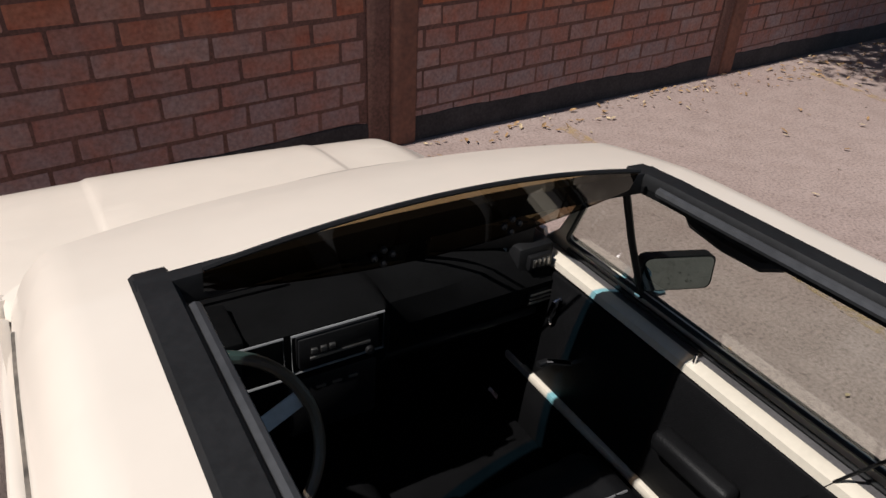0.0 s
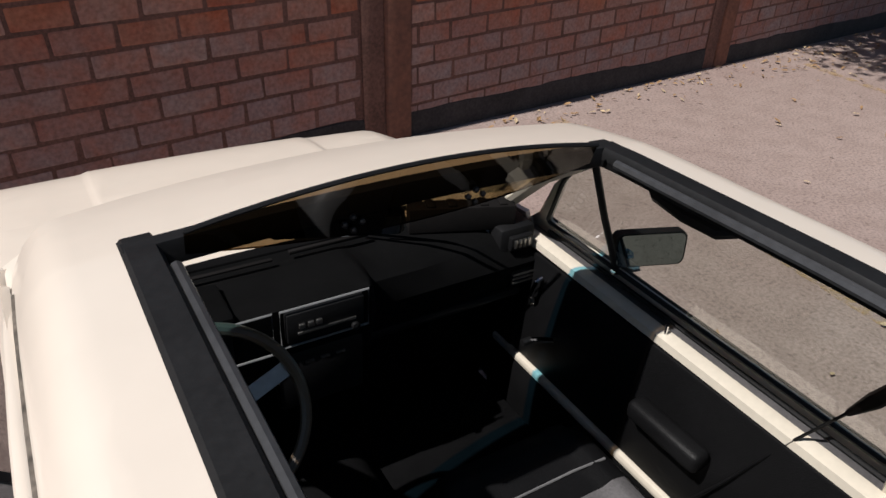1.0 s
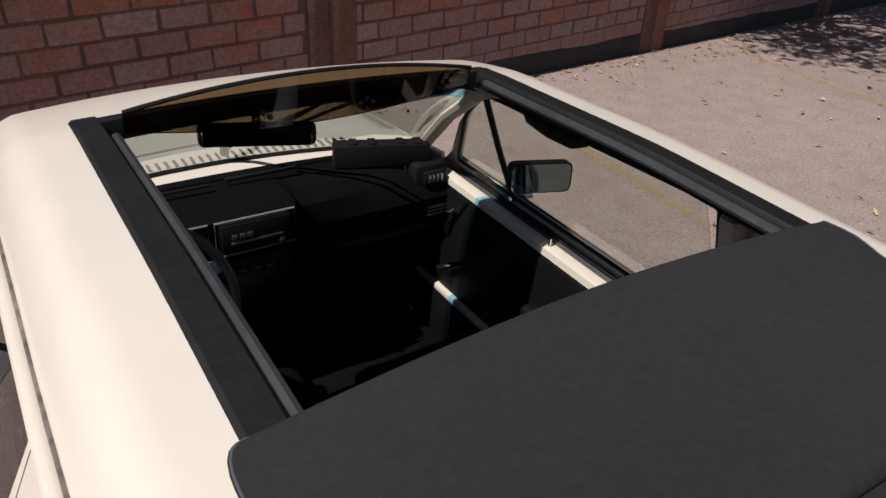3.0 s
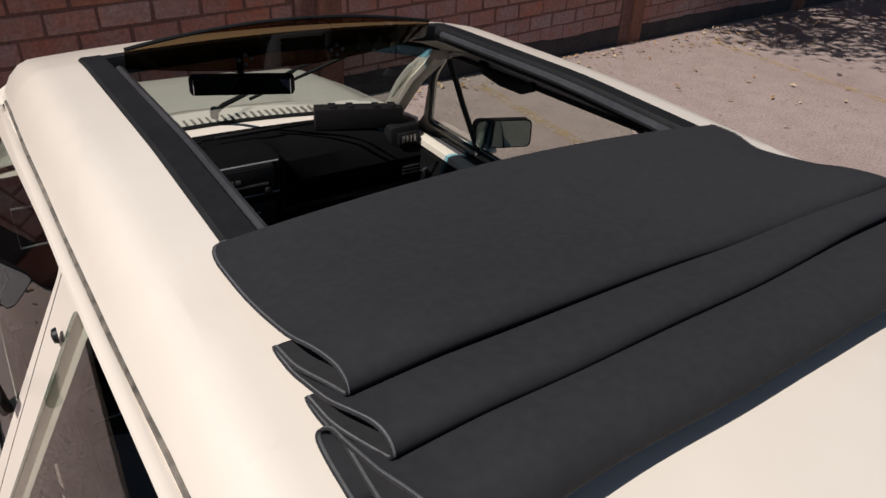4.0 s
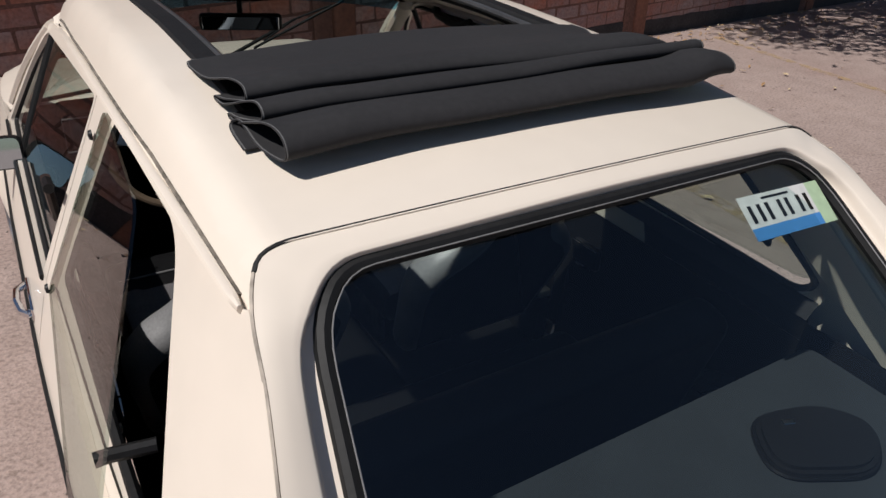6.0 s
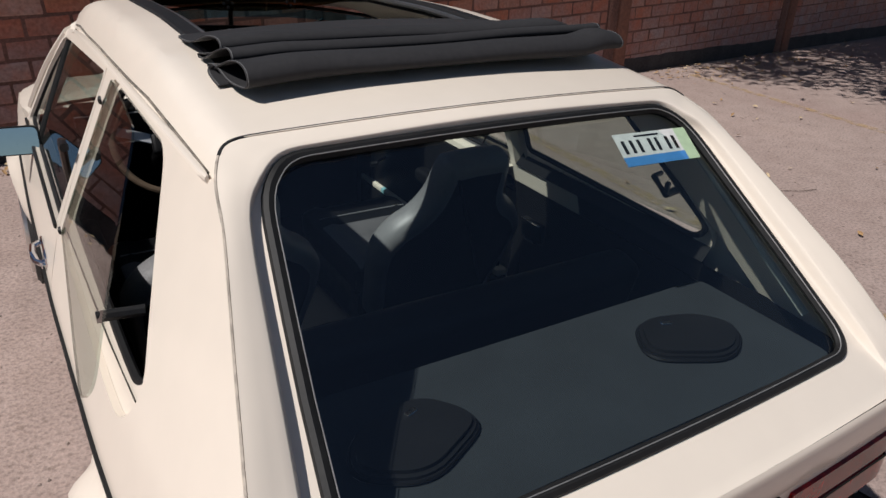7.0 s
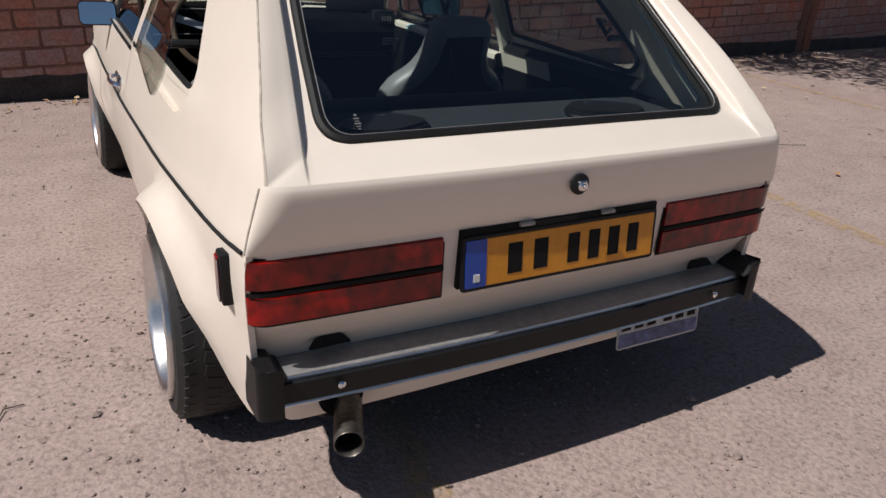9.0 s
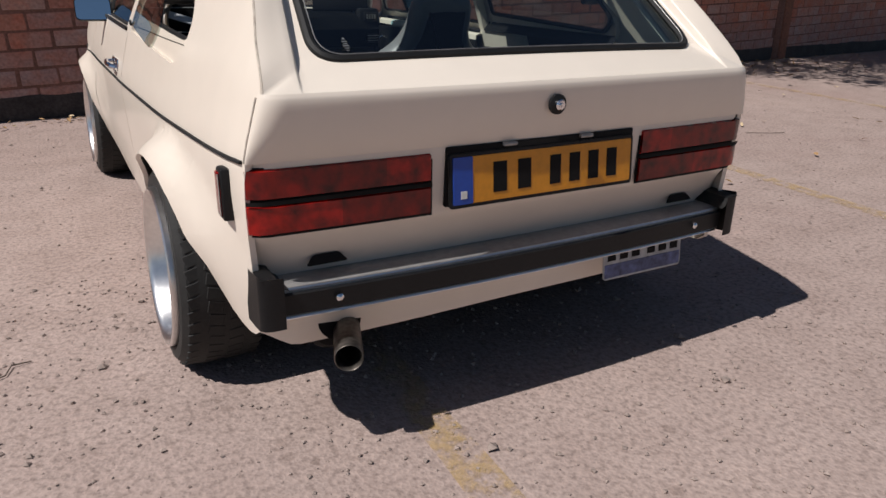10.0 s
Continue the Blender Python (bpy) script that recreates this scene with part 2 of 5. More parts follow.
def pillow(outline, half, r, m, n=5):
    """A padded plate: an outline with edges rounded by r on both faces, 2 * half thick, placed by m."""
    k = len(outline)
    nrm = []
    for i in range(k):
        t = Vector(outline[(i + 1) % k]) - Vector(outline[i - 1])
        nrm.append(Vector((t.y, -t.x)).normalized())
    area = sum(outline[i - 1][0] * outline[i][1] - outline[i][0] * outline[i - 1][1] for i in range(k))
    sgn = 1 if area > 0 else -1
    bm = bmesh.new()
    rings = []
    layers = [(1 - math.sin(a), -(half - r) - r * math.cos(a)) for a in (math.pi / 2 * j / n for j in range(n + 1))]
    layers += [(q, -z) for q, z in reversed(layers)]
    for q, z in layers:
        rings.append([bm.verts.new(m @ Vector((p[0] - sgn * nv.x * r * q, p[1] - sgn * nv.y * r * q, z))) for p, nv in zip(outline, nrm)])
    for r0, r1 in zip(rings, rings[1:]):
        for j in range(k):
            bm.faces.new((r0[j], r0[(j + 1) % k], r1[(j + 1) % k], r1[j]))
    bm.faces.new(rings[0][::-1]).material_index = 1
    bm.faces.new(rings[-1]).material_index = 1
    bmesh.ops.recalc_face_normals(bm, faces=bm.faces[:])
    return bm


def join(bms):
    out = bmesh.new()
    for b in bms:
        me = bpy.data.meshes.new("tmp")
        b.to_mesh(me)
        b.free()
        out.from_mesh(me)
        bpy.data.meshes.remove(me)
    return out


def circle(cx, cy, r, n=20, r2=None):
    return [(cx + r * math.cos(2 * math.pi * i / n), cy + (r2 or r) * math.sin(2 * math.pi * i / n)) for i in range(n)]


# ---- the car's surfaces ----
PLAN = [(-.1, .70), (.0, .722), (.1, .747), (.3, .762), (.7, .785), (1.4, .80), (2.2, .80), (2.9, .79), (3.4, .765), (3.65, .735)]
SIDE = [(.10, .10), (.20, .055), (.30, .03), (.45, .012), (.64, 0), (.72, .002), (.88, .048), (1.0, .100), (1.28, .226), (1.4, .275)]
CROWN = [(.5, 1.325), (.6, 1.337), (1.0, 1.385), (1.5, 1.40), (2.0, 1.388), (2.2, 1.355), (2.3, 1.325), (2.4, 1.29)]
AXLES, ARCH_R, AXLE_Z = (0.64, 3.0), 0.325, 0.285
# flared arches: where the flare begins, and how far its lip stands out, by the angle round the axle
FLARE_ROOT = [(0, .36), (55, .375), (75, .385), (90, .395), (120, .435), (140, .52), (152, .60), (170, .64), (185, .60)]
FLARE_RISE = [(0, .03), (40, .042), (62, .064), (90, .064), (120, .060), (150, .045), (172, .018), (190, .0)]


def half_width(y, z):
    w = soft(y, PLAN, 0.1) - soft(z, SIDE)
    for ay in AXLES:
        r = math.hypot(y - ay, z - AXLE_Z)
        if r < 0.75 and z < 0.72:
            q = math.degrees(math.atan2(z - AXLE_Z, y - ay))
            if q < -90:
                q += 360
            root, rise = lerp(q, FLARE_ROOT), lerp(q, FLARE_RISE)
            t = min(1.0, max(0.0, (root - r) / (root - ARCH_R)))
            w += rise * (t - .06 * math.sin(2 * math.pi * t)) * smoothstep(0, .12, t)
    return w


def side_map(s):
    return lambda y, z: (s * half_width(y, z), y, z)


def roof_z(x, y):
    a = abs(x)
    return soft(y, CROWN, 0.06) - 0.085 * a * a - (max(0.0, a - 0.49) / 0.075) ** 2.4 * 0.07


def gutter_x(y):
    return lerp(y, [(.58, .555), (.9, .563), (1.3, .571), (1.8, .572), (2.3, .566)])


def seam_y(z):
    """Side seam of the hatch in profile."""
    return soft(z, [(.80, -.012), (.845, .004), (.884, .033), (.955, .110), (1.0, .157), (1.04, .205), (1.135, .336), (1.2, .425), (1.264, .520), (1.32, .605)], .015)


# ---- car ----
car = thing("hatchback_car", "cream-white two-door hatchback with folded-back black canvas sunroof, parked on asphalt", "car")

# roof with its opening
OPEN_X, OPEN_F, OPEN_R = 0.424, 2.012, 0.90
rear_edge = [(x, .594 + .10 * x * x - .9 * max(0, abs(x) - .5) ** 2) for x in (-.5, -.4, -.3, -.2, -.1, 0, .1, .2, .3, .4, .5)]
front_edge = [(x, 2.285 - .30 * x * x) for x in (.564, .5, .4, .3, .2, .1, 0, -.1, -.2, -.3, -.4, -.5, -.564)]
right_edge = [(.520, .616), (.529, .608), (.539, .588), (.549, .564), (.556, .572), (.5565, .60), (.557, .66), (.559, .75), (.563, .9)] + [(gutter_x(y), y) for y in (1.3, 1.7, 2.0)]
left_edge = [(-x, y) for x, y in reversed(right_edge)]
hole = rounded([(-OPEN_X, OPEN_R), (OPEN_X, OPEN_R), (OPEN_X, OPEN_F), (-OPEN_X, OPEN_F)], 0.04)
part("roof_panel", panel(rear_edge + right_edge + front_edge + left_edge, [hole], lambda x, y: (x, y, roof_z(x, y)),
     [-.56, -.54, -.52, -.5, -.48, -.46, -.44] + steps(-.42, .42, .06) + [.44, .46, .48, .5, .52, .54, .56], steps(.57, 2.29, .07), 0.02), PAINT, car)

# side panels
QWIN = rounded([(.605, .843), (1.372, .878), (1.328, 1.276), (.815, 1.262), (.535, .935)], [.06, .02, .03, .06, .07])
DWIN = rounded([(1.465, .885), (2.49, .897), (2.34, 1.12), (2.20, 1.235), (1.440, 1.268)], [.02, .03, .05, .06, .02])


SILL = 0.165
low = ARCH_R * math.cos(math.asin((AXLE_Z - SILL) / ARCH_R))


def arch_cut(ay):
    a0 = math.pi + math.asin((AXLE_Z - SILL) / ARCH_R)
    a1 = -math.asin((AXLE_Z - SILL) / ARCH_R)
    return [(ay + ARCH_R * math.cos(a0 + (a1 - a0) * i / 24), AXLE_Z + ARCH_R * math.sin(a0 + (a1 - a0) * i / 24)) for i in range(25)]


def gut_z(y):
    return lerp(y, [(.55, 1.268), (.9, 1.283), (1.3, 1.290), (1.7, 1.288), (2.0, 1.272), (2.12, 1.252), (2.22, 1.215)])


for s in (-1, 1):
    out = (s, 0, 0)
    q_out = [(.06, .325), (.095, .302), (.13, .297), (.165, .306), (.20, .328), (.24, .366), (.28, .412)] + [p for p in arch_cut(.64) if p[0] > .64 or p[1] > .45] + [(1.41, SILL), (1.415, .9), (1.425, gut_z(1.42))]
    q_out += [(y, gut_z(y)) for y in (1.3, 1.1, .9, .75, .65, .60, .578)] + [(.560, 1.2775), (.532, 1.263), (.505, 1.250)]
    q_out += [*[(seam_y(1.235 - .02 * i) + .002, 1.235 - .02 * i) for i in range(19)], (.010, .845), (.012, .78), (.022, .715), (.04, .56), (.045, .45)]
    part("quarter_panel", panel(q_out, [QWIN], side_map(s), steps(.03, 1.42, .0217), steps(.165, 1.29, .0203), 0.014, out), PAINT, car)
    d_out = [(1.419, SILL + .05), (2.58, SILL + .05), (2.60, .60), (2.59, .86), (2.52, .92), (2.40, 1.075), (2.24, 1.225), (2.17, 1.262), (2.0, 1.280), (1.7, 1.288), (1.429, 1.288), (1.419, .9)]
    door = part("door", panel(d_out, [DWIN], side_map(s), steps(1.42, 2.6, .05), steps(.2, 1.29, .04), 0.014, out), PAINT, car)
    f_out = [(2.585, SILL), (3.0 - low - .0, SILL)] + arch_cut(3.0)[1:] + [(3.45, .25), (3.585, .30), (3.60, .55), (3.585, .735), (3.40, .792), (3.0, .833), (2.75, .858), (2.60, .875), (2.60, .86), (2.606, .60)]
    part("front_fender", panel(f_out, [], side_map(s), steps(2.6, 3.6, .05), steps(.17, .9, .04), 0.014, out), PAINT, car)
    part("sill_panel", panel([(1.0, .13), (2.64, .13), (2.64, .212), (1.415, .212), (1.405, .162), (1.0, .162)], [], lambda y, z, k=s: (k * (half_width(y, z) - .006), y, z), steps(1, 2.6, .2), [.16, .19], 0.03, out), PAINT, car)

# A pillars, windscreen frame and cowl
for s in (-1, 1):
    top, bot = Vector((s * .565, 2.205, 1.245)), Vector((s * .70, 2.70, .895))
    path = [top.lerp(bot, i / 8) + Vector((0, .03 * math.sin(math.pi * i / 8), .012 * math.sin(math.pi * i / 8))) for i in range(9)]
    part("a_pillar", tube(path, 0.034, 10, flat=0.02), PAINT, car)
    rail = [Vector((s * (gutter_x(y) + .004), y, gut_z(y) + .004)) for y in (.572, .585, .60, .8, 1.0, 1.2, 1.4, 1.6, 1.8, 2.0, 2.1, 2.17)]
    rail += [Vector((s * (.578 + .04 * t), 2.17 + .2 * t, 1.247 - .135 * t)) for t in (.3, .6, 1.0, 1.6, 2.2)]
    # grey-brown line along the inside of the gutter
    part("gutter_channel", tube([Vector((s * (gutter_x(y) - .006), y, roof_z(gutter_x(y) - .006, y) + .0005)) for y in (.60, .8, 1.0, 1.2, 1.4, 1.6, 1.8, 2.0, 2.1)], .0034, 6), GREYBROWN, car)
    part("rain_gutter", tube(rail, [.003, .006, .008] + [.0095] * (len(rail) - 3), 8, flat=0.006), PAINT, car)


def screen(u, v, lift=0.0):
    """Windscreen: u across -1..1, v from its foot to its head."""
    xb, xt = .665, .545
    x = u * (xb + (xt - xb) * v)
    y = (2.76 - .10 * u * u) + ((2.30 - .10 * u * u) - (2.76 - .10 * u * u)) * v
    z = (.905 - .01 * u * u) + ((1.302 - .05 * u * u) - (.905 - .01 * u * u)) * v
    return (x, y + .75 * lift, z + .62 * lift)


US = [-1 + i / 10 for i in range(21)]
VS = [i / 8 for i in range(9)]
ws = panel(rounded([(-1, 0), (1, 0), (1, 1), (-1, 1)], .06), [], screen, US[1:-1], VS[1:-1], 0.005, (0, .7, .6))
wscr = part("windscreen", ws, SCREENGLASS, car, "clear windscreen glass")
wscr.visible_shadow = False
part("sun_band", panel(rounded([(-.97, .885), (.97, .885), (.97, .985), (-.97, .985)], .02), [], lambda u, v: screen(u, v, -.004), US[1:-1], [.93], 0.002, (0, .7, .6)), BLUETINT, car, "blue tinted sun band on the windscreen")
ring = [screen(u, 0) for u in US] + [screen(1, v) for v in VS[1:]] + [screen(u, 1) for u in reversed(US)][1:] + [screen(-1, v) for v in reversed(VS)][1:-1]
part("windscreen_seal", tube(ring, 0.0065, 8, closed=True), RUBBER, car)
# header between roof edge and windscreen
part("windscreen_header", grid(lambda u, v: (lambda a, b: tuple(Vector(a).lerp(Vector(b), v)))((u * .575, 2.283 - .30 * (u * .575) ** 2, roof_z(u * .575, 2.283 - .30 * (u * .575) ** 2) - .001), (screen(u, 1)[0] * 1.05, screen(u, 1)[1] + .018, screen(u, 1)[2] + .012)), US, [0, .5, 1]), PAINT, car)
# cowl with its air slots and the bonnet
part("cowl", grid(lambda u, v: (u * (.70 - .02 * v), 2.742 - .10 * u * u + (.18 if v > 0 else .1) * v, .898 - .012 * u * u + (.006 * math.sin(math.pi * v) if v > 0 else .03 * v)), US, [-.3, -.15, 0, .25, .5, .75, 1]), PAINT, car)
for i in range(36):
    x = -.45 + .9 * i / 35
    part("air_slot", box(x - .0045, x + .0045, 2.785 - .10 * (x / .7) ** 2, 2.832 - .10 * (x / .7) ** 2, .897, .9052, 0), INK, car, smooth=False)


def bonnet(x, y):
    a = abs(x)
    z = lerp(y, [(2.85, .902), (3.1, .884), (3.35, .856), (3.48, .832), (3.55, .797), (3.6, .755)])
    z = (z + lerp(y - .05, [(2.85, .902), (3.1, .884), (3.35, .856), (3.48, .832), (3.55, .797), (3.6, .755)])) / 2
    return (x, y, z - .03 * a * a + .007 * (1 - smoothstep(.36, .385, a)) - .042 * smoothstep(.62, .76, a))


bo = [(-.74, 2.75), (-.4, 2.88), (0, 2.92), (.4, 2.88), (.74, 2.75), (.752, 3.0), (.742, 3.25), (.715, 3.5), (.64, 3.565), (.3, 3.59), (0, 3.60), (-.3, 3.59), (-.64, 3.565), (-.715, 3.5), (-.742, 3.25), (-.752, 3.0)]
part("bonnet", panel(bo, [], bonnet, [-.74, -.71, -.68, -.65, -.62, -.5, -.39, -.38, -.37, -.36, -.25, -.12, 0, .12, .25, .36, .37, .38, .39, .5, .62, .65, .68, .71, .74], steps(2.76, 3.6, .05), .015), PAINT, car)
part("front_panel", box(-.70, .70, 3.52, 3.60, .35, .775, .03), PLASTIC, car)


# rear panel below the hatch
def rear_xy(u, z, off=0.0, side_y=.06):
    """Plan curve round the tail: u -1..1 from side to side."""
    w, y0, r = half_width(.06, z) + off, lerp(z, [(.25, .12), (.36, .095), (.45, .075), (.52, .035), (.555, .008), (.72, .0)]) - off, .06
    a = abs(u)
    s = 1 if u >= 0 else -1
    if a < .86:
        x = (a / .86) * (w - r)
        return s * x, y0 + .018 * (x / w) ** 2
    t = (a - .86) / .14 * math.pi / 2
    return s * (w - r + r * math.sin(t)), y0 + .018 * ((w - r) / w) ** 2 + (r + .0) * (1 - math.cos(t)) * min(1.0, (side_y - y0) / r + .3)


RU = [-1, -.98, -.96, -.94, -.92, -.9, -.88, -.86, -.7, -.5, -.25, 0, .25, .5, .7, .86, .88, .9, .92, .94, .96, .98, 1]
part("rear_panel", grid(lambda u, z: (*rear_xy(u, z), z), RU, [.35, .36, .38, .40, .45, .48, .50, .52, .535, .55, .56, .60, .65, .70, .722]), PAINT, car)

# hatch: lower face and sloped upper frame
hatch = new("hatch")
hatch.parent = car


def hatch_low(u, z):
    w = half_width(.035, z)
    y0 = lerp(z, [(.715, .0), (.76, -.018), (.82, -.0292), (.836, -.0294), (.843, -.0286), (.848, -.0267), (.8528, -.0238)])
    a, s, r = abs(u), (1 if u >= 0 else -1), .055
    if a < .86:
        x = (a / .86) * (w - r)
        return (s * x, y0 + .018 * (x / w) ** 2, z)
    t = (a - .86) / .14 * math.pi / 2
    return (s * (w - r + r * math.sin(t)), y0 + .018 * ((w - r) / w) ** 2 + (.004 - y0) * (1 - math.cos(t)), z)


UN = Vector((0, -.63, .777))



def hatch_edge(v, s):
    """Side edge of the hatch; near its head it turns in towards the roof joint."""
    w = min(v, .90)
    z = .845 + .435 * w
    p = Vector((s * (half_width(seam_y(z), z) - .004), seam_y(z), z))
    t = max(0.0, (v - .90) / .10)
    return p.lerp(Vector((s * .527, .604, 1.301)), t ** .8) + Vector((s * .010, -.006, .002)) * math.sin(math.pi * t) if t else p


def hatch_up(u, v):
    """Sloped frame of the hatch; u -1..1 from seam to seam, v 0 at the crease to 1 at the roof."""
    a, s = abs(u), (1 if u >= 0 else -1)
    e = hatch_edge(v, s)
    xs = abs(e.x)
    c = Vector((0, -.031 + .603 * v + .022 * smoothstep(.9, 1, v), .847 + .487 * v))
    r = .085
    x = min(a, 1 - r) * xs
    p = c + Vector((s * x, .018 * (x / .66) ** 2 * (1 - v) + .028 * v * (x / .55) ** 2, -.018 * (x / .55) ** 2 * v)) - UN * (.006 * (x / .6) ** 2)
    # sunken rim round the window, its outer edge a rounded frame that widens towards the foot
    rc = .085
    dx = a * xs - (.545 - .069 * (v - .15) / .80 + .014 + .030 * max(0.0, 1 - v)) + rc
    dy = (v - .977) * .775 + rc
    d = math.hypot(max(dx, 0.0), max(dy, 0.0)) + min(max(dx, dy), 0.0) - rc
    p -= UN * (.014 * (1 - smoothstep(-.013, .004, d)) * smoothstep(.0, .08, v))
    if a > 1 - r:
        t = min(1.0, (a - 1 + r) / r) * math.pi / 2
        q = e - p
        p = p + Vector((q.x * math.sin(t), q.y * (1 - math.cos(t)), q.z * (1 - math.cos(t))))
    return p


def hu(x, v):
    """Hatch u at a given x."""
    return x / (half_width(seam_y(.845 + .435 * v), .845 + .435 * v) - .004)


GV0, GV1 = .15, .95
glass_hole = rounded([(-hu(.545, GV0), GV0), (hu(.545, GV0), GV0), (hu(.476, GV1), GV1), (-hu(.476, GV1), GV1)], [.085, .085, .14, .14], 8)


def hatch_base(x, v):
    """The hatch's smooth outer face, without rim or rounded edges."""
    c = Vector((0, -.031 + .603 * v + .022 * smoothstep(.9, 1, v), .847 + .487 * v))
    return c + Vector((x, .018 * (x / .66) ** 2 * (1 - v) + .028 * v * (x / .55) ** 2, -.018 * (x / .55) ** 2 * v)) - UN * (.006 * (x / .6) ** 2)


def spread(pts, n):
    """n + 1 points at even steps along a polyline of (u, v)."""
    cum = [0.0]
    for a, b in zip(pts, pts[1:]):
        cum.append(cum[-1] + math.hypot((a[0] - b[0]) * .6, (a[1] - b[1]) * .775))
    out = []
    for i in range(n + 1):
        t = cum[-1] * i / n
        k = max(j for j in range(len(cum) - 1) if cum[j] <= t + 1e-9)
        f = min(1.0, (t - cum[k]) / max(1e-9, cum[k + 1] - cum[k]))
        out.append((pts[k][0] + (pts[k + 1][0] - pts[k][0]) * f, pts[k][1] + (pts[k + 1][1] - pts[k][1]) * f))
    return out


# ring of matching points on the hatch's outline and on the window opening: foot, right side, head, left side
ring_out, ring_in = [], []
n = len(glass_hole) // 4
arcs = [glass_hole[n * i:n * i + n] for i in range(4)]
rim_out = [(-.86, .012), (.86, .012), (1, .012), (1, .15), (1, .885), (1, 1), (.86, 1), (-.86, 1), (-1, 1), (-1, .885), (-1, .15), (-1, .012)]
for i in range(4):
    nxt = arcs[(i + 1) % 4]
    corner = [rim_out[3 * i - 2], rim_out[3 * i - 1], rim_out[3 * i]]
    ring_out += spread(corner, 16)[:-1]
    ring_in += spread(arcs[i], 16)[:-1]
    ring_out += spread([corner[-1], rim_out[(3 * i + 1) % 12]], 24)[:-1]
    ring_in += spread([arcs[i][-1], nxt[0]], 24)[:-1]
EDGE = [Vector(hatch_up(*p)) for p in ring_out]
for k in range(3):
    EDGE = [p if ring_out[i][1] < .7 else (EDGE[i - 1] + 2 * p + EDGE[(i + 1) % len(EDGE)]) / 4 for i, p in enumerate(EDGE)]
hb = bmesh.new()
rings = []


def flange_x(v):
    return .545 - .08625 * (v - .15) + .034 + .016 * (1 - v)


# the raised side flange ends in a step that leaves the seal and runs down to the crease
INNER = [Vector(hatch_up(*p)) for p in ring_in]
STEP = []
for e, g, po, pi in zip(EDGE, INNER, ring_out, ring_in):
    f0, f1 = 0.0, 1.0
    for k in range(24):
        fm = (f0 + f1) / 2
        if abs(e.x + (g.x - e.x) * fm) > flange_x(po[1] + (pi[1] - po[1]) * fm):
            f0 = fm
        else:
            f1 = fm
    L = math.hypot(e.x - g.x, (po[1] - pi[1]) * .775)
    STEP.append(f0 if pi[1] < .81 else 1 - min(.036 - .026 * smoothstep(.81, .94, pi[1]), L * .6) / L)
for k in range(10):
    STEP = [f if ring_in[i][1] < .70 else (STEP[i - 1] + 2 * f + STEP[(i + 1) % len(STEP)]) / 4 for i, f in enumerate(STEP)]
for i, (po, pi) in enumerate(zip(ring_out, ring_in)):
    e, g = EDGE[i], INNER[i]
    xo, vo, xi, vi = e.x, po[1], g.x, pi[1]
    L = math.hypot(xo - xi, (vo - vi) * .775)
    mid = STEP[i] * L
    wall = min(.015, mid * .9, (L - mid) * .9)
    gap_o, gap_i = e - hatch_base(xo, vo), g - hatch_base(xi, vi)
    col = [e - UN * .012 + Vector((-.006 * (1 if xo > 0 else -1) * min(1, abs(po[0]) ** 8), 0, 0))]
    lo, hi = mid - wall / 2, mid + wall / 2
    dist = [k * lo for k in (0, .04, .12, .3, .55, .8)] + [lo + wall * k for k in (0, .12, .25, .38, .5, .62, .75, .88, 1)] + [hi + (L - hi) * k for k in (.2, .4, .6, .8, 1)]
    for d in dist:
        f = d / L
        x, v = xo + (xi - xo) * f, vo + (vi - vo) * f
        dip = smoothstep(0, 1, (d - lo) / wall) if mid > .001 else 1.0
        crown = min(1.0, d / .02) * (1 - dip)
        col.append(hatch_base(x, v) + gap_o * (1 - dip) * (1 - .7 * min(1.0, d / max(lo, .004))) + UN * (.003 * crown) * smoothstep(.0, .2, v) + gap_i * dip * min(1.0, (v - .012) / (min(vi, .16) - .012)))
    col.append(g - UN * .016)
    rings.append([hb.verts.new(c) for c in col])
for i in range(len(rings)):
    a, b = rings[i - 1], rings[i]
    for k in range(len(a) - 1):
        hb.faces.new((a[k], b[k], b[k + 1], a[k + 1]))
bmesh.ops.recalc_face_normals(hb, faces=hb.faces[:])
part("hatch_frame", hb, PAINT, hatch, angle=50)
part("hatch_lower_panel", grid(hatch_low, RU, [.715, .722, .735, .76, .79, .815, .83, .836, .84, .843, .846, .8495, .8528]), PAINT, hatch)
part("hatch_underside", grid(lambda u, v: (hatch_low(u, .715)[0] * (1 - .02 * v), hatch_low(u, .715)[1] + .05 * v, .715 + .0 * v), RU, [0, 1]), INK, hatch)
gl = rounded([(-hu(.54, GV0), GV0 + .006), (hu(.54, GV0), GV0 + .006), (hu(.472, GV1), GV1 - .006), (-hu(.472, GV1), GV1 - .006)], [.08, .08, .135, .135], 8)
rg = part("rear_window", panel(densify(gl, .06), [], lambda u, v: Vector(hatch_up(u * .99, v)) - UN * .004, [-.6, -.3, 0, .3, .6], steps(.13, .92, .1), .005, (0, -.6, .8)), REARGLASS, hatch, "tinted rear window glass")
rg.visible_shadow = False
seal_path = [Vector(hatch_up(u, v)) - UN * .001 for u, v in densify(glass_hole, .05)]
part("rear_window_seal", tube(seal_path, .0115, 8, closed=True), RUBBER, hatch, "black rubber window seal")
bead = [Vector(hatch_up(u * .982, v * .982 + .0095)) + UN * .0095 for u, v in densify(glass_hole, .05)]
part("seal_bead", tube(bead, .0011, 6, closed=True), GREYMETAL, hatch)
lock = part("hatch_lock", join([lathe([(0, .0), (0, .024), (.006, .024), (.008, .020), (.008, 0)], 24)]), PLASTIC, hatch)
